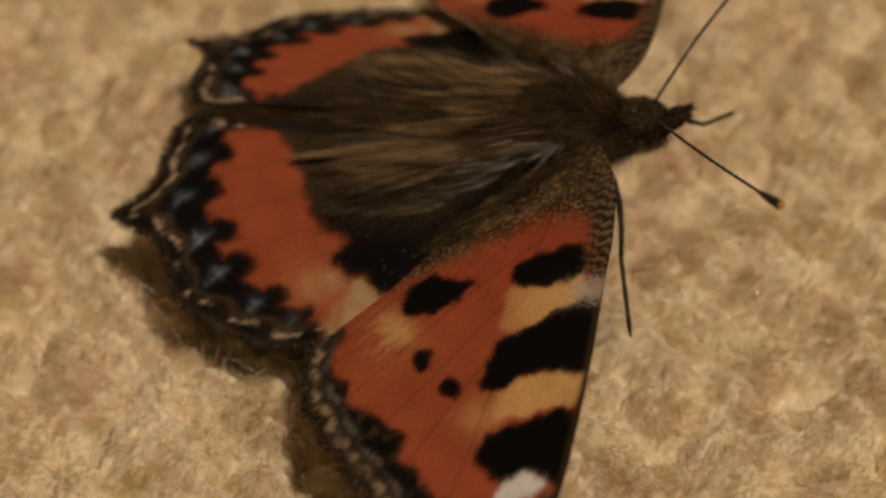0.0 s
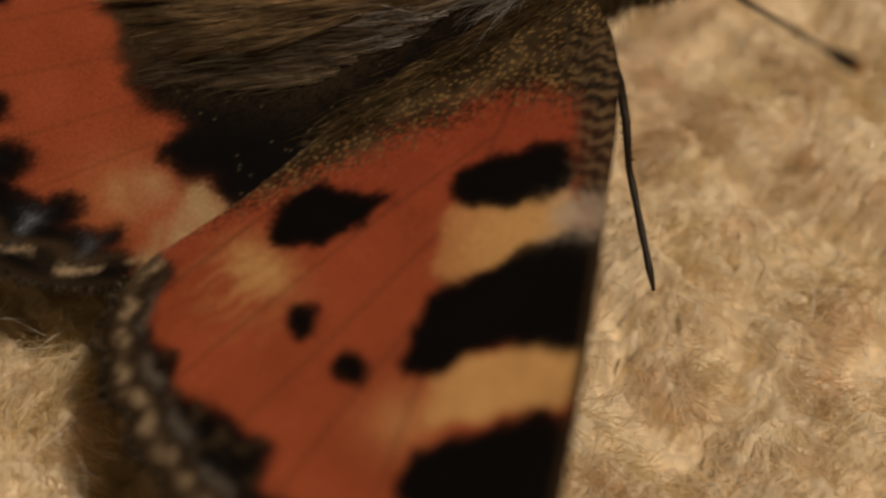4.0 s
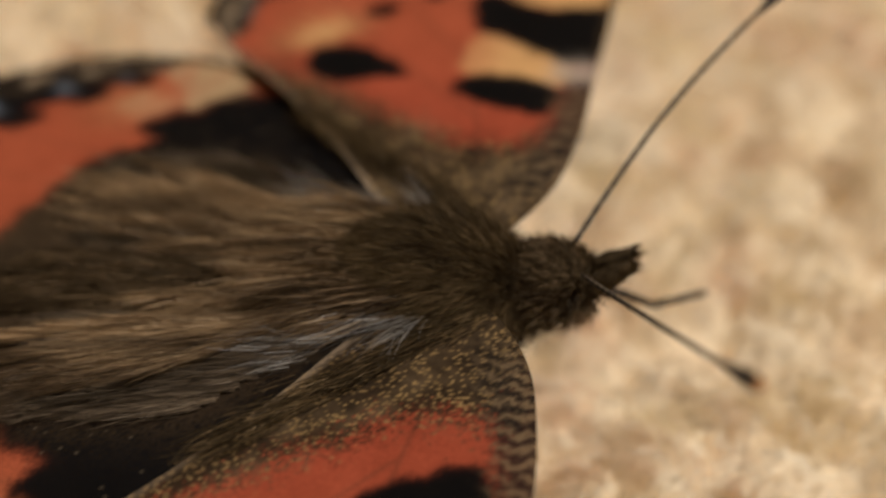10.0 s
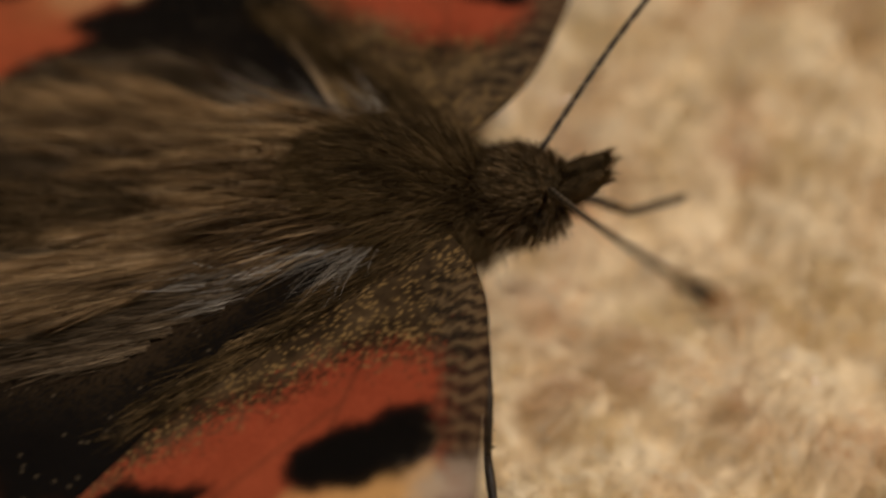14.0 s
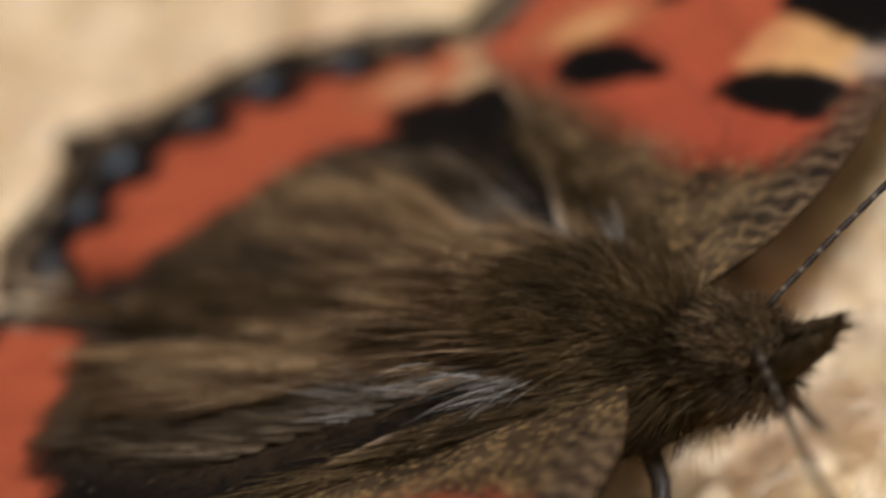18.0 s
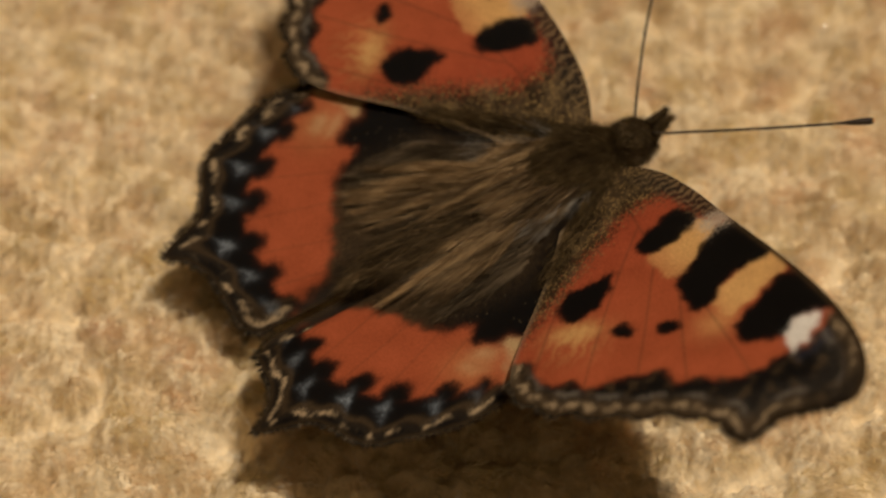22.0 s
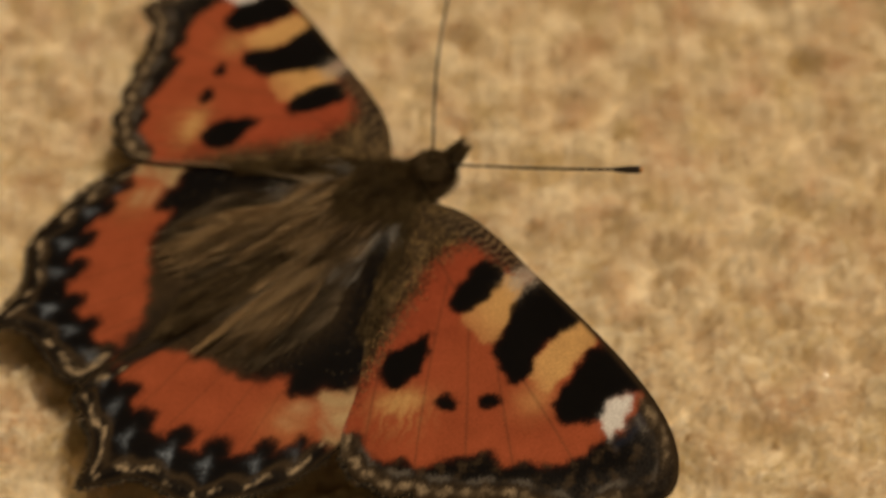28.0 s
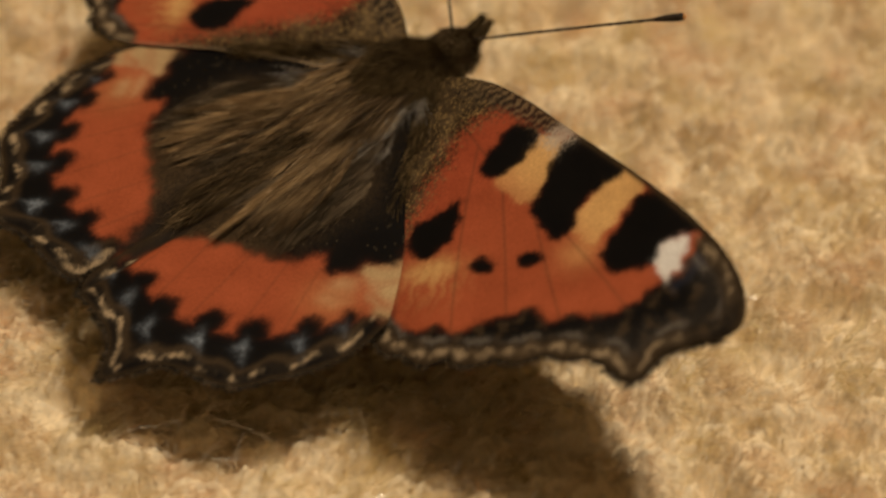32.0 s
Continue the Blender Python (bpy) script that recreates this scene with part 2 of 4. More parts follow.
def step(d, soft):
    """1 inside (d below zero), 0 outside, over a soft edge."""
    return 1 / (1 + np.exp(np.clip(d / soft, -30, 30)))


# ---- room ----
def box_bm(low, high):
    bm = bmesh.new()
    bmesh.ops.create_cube(bm, size=1)
    for v in bm.verts:
        v.co = Vector([(a + b) / 2 + c * (b - a) for a, b, c in zip(low, high, v.co)])
    return bm


ROOM, TOP = 2.6, 2.4
for name, low, high, mat in (
        ("wall_north", (-ROOM, ROOM, 0), (ROOM, ROOM + 0.1, TOP), plaster),
        ("wall_south", (-ROOM, -ROOM - 0.1, 0), (ROOM, -ROOM, TOP), plaster),
        ("wall_east", (ROOM, -ROOM - 0.1, 0), (ROOM + 0.1, ROOM + 0.1, TOP), plaster),
        ("wall_west", (-ROOM - 0.1, -ROOM - 0.1, 0), (-ROOM, ROOM + 0.1, TOP), plaster),
        ("ceiling", (-ROOM - 0.1, -ROOM - 0.1, TOP), (ROOM + 0.1, ROOM + 0.1, TOP + 0.1), ceiling_paint)):
    ob = part(name, box_bm(low, high), mat, None)
    for p in ob.data.polygons:
        p.use_smooth = False
    tagged(ob, label="plain painted " + ("ceiling" if name == "ceiling" else "room wall") + " closing the room", category=name.split("_")[0], kind="structure")

# ---- carpet ----
PILE = 5.0
X0, X1, Y0, Y1 = -52.0, 48.0, -48.0, 60.0
rng = np.random.default_rng(11)
SPACING = 2.35
tufts = []
for j in range(int((Y1 - Y0) / (SPACING * 0.866)) + 1):
    for i in range(int((X1 - X0) / SPACING) + 1):
        tufts.append((X0 + (i + 0.5 * (j % 2)) * SPACING + rng.normal(0, 0.85), Y0 + j * SPACING * 0.866 + rng.normal(0, 0.85)))
tufts = np.array(tufts)
tuft_height = rng.normal(0, 0.22, len(tufts))
tuft_size = rng.uniform(1.2, 2.2, len(tufts))

# The tufts' rounded bodies, as one sheet that goes on as the flat floor.
CELL = 0.24
gx, gy = np.arange(X0, X1 + CELL, CELL), np.arange(Y0, Y1 + CELL, CELL)
height = np.full((len(gx), len(gy)), PILE - 3.1)
for (tx, ty), th, ts in zip(tufts, tuft_height, tuft_size):
    i0, i1 = np.searchsorted(gx, (tx - ts, tx + ts))
    j0, j1 = np.searchsorted(gy, (ty - ts, ty + ts))
    dx, dy = np.meshgrid(gx[i0:i1] - tx, gy[j0:j1] - ty, indexing="ij")
    dome = PILE - 1.62 + th - 0.95 * ((dx * dx + dy * dy) / ts ** 2)
    height[i0:i1, j0:j1] = np.maximum(height[i0:i1, j0:j1], dome)
gu, gv = np.meshgrid(gx, gy, indexing="ij")
height += 0.24 * wave_noise(gu, gv, 1.1, rng) + 0.10 * rng.normal(size=gu.shape)
edge = np.minimum(np.minimum(gu - X0, X1 - gu), np.minimum(gv - Y0, Y1 - gv))
height = np.where(edge < 1, PILE - 3.1, height)
ids = np.arange(height.size).reshape(height.shape)
sheet = np.column_stack([gu.ravel(), gv.ravel(), height.ravel()]) * MM
quads = np.stack([ids[:-1, :-1], ids[1:, :-1], ids[1:, 1:], ids[:-1, 1:]], axis=-1).reshape(-1, 4)
near, nx, ny = len(sheet), len(gx), len(gy)
far = np.array([(-ROOM, -ROOM), (ROOM, -ROOM), (ROOM, ROOM), (-ROOM, ROOM)])
sheet = np.vstack([sheet, np.column_stack([far, np.full(4, (PILE - 3.1) * MM)])])
sides = [ids[:, 0], ids[-1, :], ids[::-1, -1], ids[0, ::-1]]
tris = []
for k, line in enumerate(sides):
    tris += [(near + k, near + (k + 1) % 4, line[-1])] + [(near + k, b, a) for a, b in zip(line[:-1], line[1:])]
floor = mesh_object("floor", sheet, quads, tris, wool_base)
tagged(floor, label="cream wool carpet backing with rounded tufts", category="carpet", kind="structure")

# The wool: fine strands that lie over each rounded tuft, combed one way on each.
PER_TUFT = 360
n = len(tufts) * PER_TUFT
own = np.repeat(np.arange(len(tufts)), PER_TUFT)
radius = tuft_size[own] * rng.random(n) ** 0.62 * 0.92
around = rng.uniform(0, 2 * math.pi, n)
away = np.column_stack([radius * np.cos(around), radius * np.sin(around)])
roots = np.column_stack([tufts[own] + away, PILE - 1.60 + tuft_height[own] - 0.95 * (radius / tuft_size[own]) ** 2])
# neighbouring tufts lean much the same way; within one the strands run side by side, and a twist of wisps parts them
turned = -1.65 + 0.75 * wave_noise(tufts[:, 0], tufts[:, 1], 16.0, rng, 1) + rng.normal(0, 0.45, len(tufts))
lean = rng.uniform(0.45, 1.0, len(tufts))
wisp = np.column_stack([wave_noise(roots[:, 0], roots[:, 1], 0.85, rng, 1), wave_noise(roots[:, 0], roots[:, 1], 0.85, rng, 1)])
comb = (np.column_stack([np.cos(turned), np.sin(turned)]) * lean[:, None])[own] + away * 0.20 + 0.46 * wisp + rng.normal(0, 0.17, (n, 2))
ways = np.column_stack([comb, rng.uniform(0.55, 1.0, n)])
verts, quads, tris = strands(roots, ways, rng.uniform(0.95, 1.8, n) * (1 + 0.2 * wisp[:, 0].clip(-1, 1)), rng.uniform(0.017, 0.032, n), 0.14, rng, 0.10, 2)
pile = mesh_object("carpet_pile", verts, quads, tris, wool)
tagged(pile, label="cream and beige wool carpet pile of soft rounded tufts", category="carpet pile", kind="stuff")

# Loose fibres that stand out of the pile, most of them leaning the way it is combed.
n = 42000
roots = np.column_stack([rng.uniform(X0 + 4, X1 - 4, n), rng.uniform(Y0 + 4, Y1 - 4, n), rng.uniform(PILE - 1.4, PILE - 0.5, n)])
ways = np.column_stack([rng.normal(0, 0.55, n), rng.normal(-0.45, 0.6, n), rng.uniform(0.3, 1.1, n)])
verts, quads, tris = strands(roots, ways, rng.uniform(0.7, 1.7, n) * rng.choice([1, 1, 1, 1, 1.8], n), rng.uniform(0.014, 0.026, n), 0.18, rng, 0.22, 4)
loose = mesh_object("loose_fibres", verts, quads, tris, glossy_wool)
tagged(loose, label="loose fine wool fibres standing out of the carpet", category="fibres", kind="stuff")

# Lint on the pile: a pale bristle and a few dark fibres.
def build_lint(name, points, thickness, mat, label):
    ob = part(name, tube([[c * MM for c in p] for p in smooth_curve(points, False, 5)], [thickness * MM] * (5 * len(points) - 4), 6), mat, None)
    return tagged(ob, label=label, category="fibre")


build_lint("bristle", [(-15.42, -12.99, 4.90), (-14.53, -12.83, 5.40), (-13.45, -12.52, 5.90)], 0.035, glossy_wool, "pale shiny straight bristle standing out of the carpet")
build_lint("lint_fibre", [(5.47, -11.97, 5.00), (5.73, -12.57, 5.30), (5.94, -12.35, 5.30), (6.22, -12.37, 5.00)], 0.035, lint_dark, "short dark blue lint fibre caught in the carpet")
build_lint("lint_fibre", [(3.68, -6.70, 5.00), (3.90, -6.50, 5.20), (4.06, -6.75, 5.00)], 0.030, lint_dark, "short dark blue lint fibre caught in the carpet")
build_lint("lint_fibre", [(-30.28, 0.77, 5.00), (-30.13, -0.04, 5.30), (-29.86, 0.10, 5.30), (-29.64, -0.13, 5.00)], 0.050, lint_dark, "short dark blue lint fibre caught in the carpet")

# ---- butterfly ----
butterfly = new("butterfly")
butterfly.empty_display_size = 0.01
tagged(butterfly, label="orange and black small tortoiseshell butterfly with spread wings on the carpet", category="butterfly")
rng = np.random.default_rng(5)

ORANGE, DEEP, YELLOW = np.array((0.355, 0.083, 0.033)), np.array((0.29, 0.052, 0.024)), np.array((0.62, 0.36, 0.135))
BLACK, UMBER, TAN = np.array((0.0045, 0.0038, 0.0034)), np.array((0.050, 0.033, 0.017)), np.array((0.24, 0.165, 0.085))
WHITE, CREAM, BLUE = np.array((0.74, 0.72, 0.68)), np.array((0.50, 0.345, 0.175)), np.array((0.150, 0.175, 0.205))
GREY, GOLD = np.array((0.17, 0.15, 0.125)), np.array((0.26, 0.172, 0.066))

FORE_ROOT, HIND_ROOT = (1.5, 1.5, 0.36), (0.0, 1.0, 0.07)
FORE_OUTLINE = smooth_curve([(0.2, 1.0), (1.7, 1.7), (2.95, 4.1), (3.4, 7.0), (3.5, 10.0), (3.65, 14.5), (3.6, 19.0), (3.2, 21.7), (2.4, 23.4), (1.3, 24.3),
                             (0.3, 24.2), (-0.6, 23.6), (-1.7, 23.1), (-2.9, 23.25), (-3.55, 22.9), (-3.7, 21.9), (-4.8, 20.2), (-6.3, 18.7), (-7.8, 17.1),
                             (-9.1, 15.3), (-9.6, 13.5), (-9.2, 11.8), (-7.8, 10.0), (-5.5, 7.6), (-3.4, 5.0), (-1.5, 2.2)])
FORE_OUTLINE[:, 1] += 0.45 * np.clip((FORE_OUTLINE[:, 1] - 20.0) / 4.3, 0, 1)
outer_edge = (FORE_OUTLINE[:, 0] < -3.3) & (FORE_OUTLINE[:, 1] > 13.0) & (FORE_OUTLINE[:, 1] < 22.5)
scallop = 0.32 * (0.5 - 0.5 * np.cos(2 * math.pi * (FORE_OUTLINE @ np.array((0.537, 0.843)) - 8.6) / 2.05)) * outer_edge
FORE_OUTLINE += scallop[:, None] * np.array((0.843, -0.537))
worn_edge = (FORE_OUTLINE[:, 0] < 0.6) & (FORE_OUTLINE[:, 1] > 12.5)
FORE_OUTLINE += (np.random.default_rng(3).normal(0, 0.075, FORE_OUTLINE.shape) * worn_edge[:, None])
HIND_OUTLINE = smooth_curve([(0.0, 0.5), (-0.5, 3.1), (-2.3, 7.1), (-5.0, 10.0), (-7.8, 11.5), (-10.0, 12.0), (-11.8, 12.1), (-13.3, 11.75), (-14.8, 11.1),
                             (-16.1, 10.6), (-16.9, 9.7), (-17.4, 8.5), (-18.2, 7.4), (-19.4, 6.95), (-20.6, 6.25), (-19.6, 5.4), (-18.95, 4.2),
                             (-18.8, 2.9), (-18.7, 1.4), (-18.2, 0.4), (-17.0, 0.1), (-12.5, 0.1), (-7.5, 0.1), (-3.0, 0.1)])


def fore_height(u, v):
    return 0.8708 +0.1300 * u -0.0817 * v -0.00151 * v * v


def hind_height(u, v):
    return 1.1311 +0.0339 * u -0.1240 * v -0.00428 * v * v - 0.65 * np.exp(-((v - 0.5) / 0.75) ** 2) * np.clip(-(u + 1.5) / 2.0, 0, 1)


def lay(colour, top, amount):
    return colour + (top - colour) * amount[..., None]


def fore_pattern(u, v, rim, rng):
    """Colours and patches of a forewing. rim: how far inside the outline."""
    wu, wv = u + 0.075 * wave_noise(u, v, 1.3, rng), v + 0.075 * wave_noise(u, v, 1.3, rng)
    grain = rng.normal(size=u.shape)
    wu, wv = wu + 0.035 * grain, wv + 0.035 * rng.normal(size=u.shape)
    colour = np.broadcast_to(ORANGE, (*u.shape, 3)).copy()
    patch = np.zeros(u.shape, dtype=int)
    colour = lay(colour, DEEP, 0.75 * step(v - 9.0 + 0.25 * u, 1.3))
    streaks = 0.5 + 0.5 * np.sin((0.84 * wv + 0.54 * wu) * 9.0 + 2.0 * wave_noise(u, v, 2.0, rng))
    ahead, beside = 0.76 * (wu + 5.6) + 0.65 * (wv - 11.75), 0.76 * (wv - 11.75) - 0.65 * (wu + 5.6)
    glow = np.exp(-((ahead / 1.2) ** 2 + (beside / 0.62) ** 2)) + 0.45 * np.exp(-((ahead / 1.6) ** 2 + ((beside - 0.7) / 1.2) ** 2)) * streaks
    colour = lay(colour, YELLOW * 0.92, np.clip(0.85 * glow, 0, 0.9))
    colour = lay(colour, YELLOW, 0.45 * np.exp(-(((wu + 0.7) / 0.9) ** 2 + ((wv - 16.4) / 0.9) ** 2)))
    # the dark base, dusted with golden scales
    base = np.minimum(distance_to(wu, wv, [(3.2, 6.7), (1.2, 6.0), (-0.4, 6.1), (-0.9, 6.7), (-2.6, 7.4), (-4.4, 8.5), (-6.4, 9.5), (-9, 10.5), (-9, -4), (5, -4)]), 9)
    dust = np.where(rng.random(u.shape) < 0.17, 1.0, 0.0)[..., None]
    ground = lay(np.broadcast_to(UMBER * 0.6, colour.shape), TAN * 0.8, np.clip(0.10 + 0.22 * wave_noise(u, v, 2.0, rng), 0, 1))
    ground = lay(ground, GOLD * (0.7 + 0.6 * rng.random((*u.shape, 1))), 0.9 * dust[..., 0])
    colour = lay(colour, ground, step(base + 0.32 * grain, 0.16))
    # veins
    for a, b, c in (((1.0, 3.0), (-0.2, 9.5), (-0.4, 12.5)), ((-0.4, 12.5), (-2.4, 16.5), (-4.2, 20.4)), ((-0.3, 10.0), (-3.0, 14.0), (-6.2, 18.6)),
                    ((0.0, 7.5), (-4.2, 12.0), (-8.0, 16.6)), ((-0.4, 4.0), (-5.3, 9.2), (-9.0, 13.4)), ((-0.2, 13.0), (-0.8, 18.0), (-1.6, 23.0))):
        colour = lay(colour, UMBER, 0.55 * step(distance_to(u, v, smooth_curve([a, b, c], False), False) - 0.035, 0.03))
    # the dark outer border with toothed inner edge
    border = distance_to(wu, wv, smooth_curve([(-9.9, 10.6), (-8.2, 11.6), (-8.3, 12.8), (-8.0, 14.0), (-7.2, 14.5), (-7.0, 15.5), (-6.1, 15.9), (-5.2, 16.4), (-4.6, 16.8), (-3.75, 17.3),
                                               (-3.8, 18.3), (-2.8, 18.9), (-2.1, 19.9), (-1.0, 20.4), (0.5, 20.5), (1.5, 20.8), (2.9, 20.2), (4.2, 19.9), (6, 26), (-12, 26), (-12, 11)], False))
    inside = step(border, 0.07)
    colour = lay(colour, BLACK * 1.3, inside)
    patch[border < 0] = 1
    colour = lay(colour, UMBER * 1.3, inside * np.clip(0.55 * wave_noise(u, v, 1.1, rng) - 0.05 + 0.12 * grain, 0, 0.6))
    # pale dashes in pairs along the rim, brown between, and dull lunules, one in each cell between veins
    along = 0.537 * wu + 0.843 * wv
    cells = np.cos(2 * math.pi * (along - 8.6) / 2.05)
    outer = step(v - 23.6, 0.3)
    colour = lay(colour, UMBER * 1.1, inside * 0.75 * step(rim - 0.82 - 0.12 * cells + 0.12 * grain, 0.10) * outer)
    pairs = step(0.62 + 0.2 * wave_noise(u, v, 2.5, rng) - np.abs(np.sin(2 * math.pi * (along - 8.6) / 2.05)), 0.12)
    wave = rim - 0.12 * cells
    colour = lay(colour, np.array((0.46, 0.35, 0.22)), inside * 0.85 * step(np.abs(wave - 0.42 + 0.06 * grain) - 0.15, 0.05) * (0.10 + 0.75 * pairs * np.clip(0.7 + 0.5 * wave_noise(u, v, 1.5, rng), 0, 1)) * outer)
    colour = lay(colour, GREY, inside * 0.75 * step(np.abs(wave - 1.0 + 0.06 * grain) - 0.11, 0.05) * (0.15 + 0.85 * step(-cells - 0.1, 0.2)) * outer)
    colour = lay(colour, UMBER * 0.6, step(rim - 0.12, 0.05) * inside)
    colour = lay(colour, GREY, inside * 0.16 * step(np.abs(rim - 1.4 + 0.3 * grain) - 0.25, 0.15) * step(20.5 - v, 0.6))
    # bars, spots and pale patches
    number = 2
    shapes = [(YELLOW, [(2.5, 9.4), (2.7, 10.8), (1.3, 11.7), (-0.4, 12.4), (-0.75, 10.9), (-0.5, 9.8)]),
              (YELLOW, [(3.5, 14.2), (3.5, 15.9), (2.2, 16.2), (0.7, 16.5), (-0.1, 16.5), (0.0, 15.0), (1.2, 14.5)]),
              (BLACK, [(2.3, 7.75), (2.5, 9.2), (1.15, 9.85), (-0.5, 9.8), (-0.8, 8.8), (0.6, 7.95)]),
              (BLACK, [(3.45, 10.7), (3.65, 14.3), (2.2, 14.4), (1.3, 14.4), (0.3, 14.9), (-0.3, 15.3), (-1.05, 14.85), (-0.9, 13.6), (-0.55, 12.55), (0.6, 12.0), (1.6, 11.2)]),
              (BLACK, [(3.4, 16.3), (3.6, 19.8), (2.2, 19.15), (1.2, 19.6), (0.3, 19.2), (-0.4, 18.5), (-0.3, 17.4), (1.0, 16.8)]),
              (BLACK, [(-5.55, 9.5), (-4.4, 8.85), (-3.3, 9.3), (-2.3, 9.45), (-3.4, 10.75), (-4.6, 11.15), (-5.65, 10.8)]),
              (WHITE, [(2.85, 19.75), (2.2, 19.15), (1.5, 19.3), (1.0, 19.6), (0.7, 20.7), (1.2, 20.55), (1.7, 20.7), (2.15, 20.1)])]
    shapes += [(BLACK, [(cu + a * math.cos(k) + 0.3 * b * math.sin(k), cv + b * math.sin(k)) for k in np.linspace(0, 5.6, 9)])
               for cu, cv, a, b in ((-3.95, 13.49, 0.48, 0.62), (-2.33, 14.97, 0.44, 0.52))]
    for tone, line in shapes:
        d = distance_to(wu, wv, smooth_curve(line, True, 4))
        fine = tone * (1 + 0.03 * grain[..., None] * (tone[0] > 0.1))
        if tone is YELLOW:
            fine = lay(fine, ORANGE, step(wu - 0.1, 0.35) * 0.55)
        colour = lay(colour, fine, step(d, 0.055))
        patch[d < 0] = number
        number += 1
    colour = lay(colour, np.array((0.03, 0.04, 0.07)), 0.3 * step(distance_to(wu, wv, smooth_curve([(2.5, 20.5), (1.7, 21.0), (0.7, 21.0), (0.7, 21.4), (2.3, 21.2)], True, 4)), 0.06))
    # the barred front edge and the pale mark on it
    front = rim + np.where(u > 1.0, 0, 9)
    strip = step(front - np.clip(1.55 - 0.06 * v, 0.9, 1.4) + 0.14 * grain, 0.10) * step(v - 10.0, 0.15) * step(3.6 - v, 0.5)
    bars = step(np.sin(2 * math.pi * (v - 0.25 * u) / 0.50 + 2.2 * wave_noise(u, v, 1.6, rng)) * 0.5 + 0.16 + 0.2 * grain, 0.16)
    colour = lay(colour, lay(np.broadcast_to(BLACK * 2.2, colour.shape), TAN * 0.8, bars * np.clip(1.15 - 0.45 * rim, 0.35, 1.0)), strip * 0.95)
    thin = step(front - 0.22, 0.05) * step(10.0 - v, 0.4)
    colour = lay(colour, UMBER * 0.8, thin)
    pale = distance_to(wu, wv, [(2.15, 9.75), (3.6, 9.6), (3.7, 10.8), (2.2, 10.8)])
    colour = lay(colour, np.array((0.42, 0.35, 0.27)), step(pale + 0.2 * grain, 0.12) * 0.85)
    # the pale hairy trailing edge over the hindwing
    trailing = step(rim - 0.20 + 0.05 * grain, 0.03) * step(v - 12.6, 0.3) * step(u + 0.9 * v - 1.0, 0.4)
    colour = lay(colour, np.array((0.36, 0.275, 0.18)), 0.85 * trailing)
    return np.clip(colour, 0.003, 0.9), patch


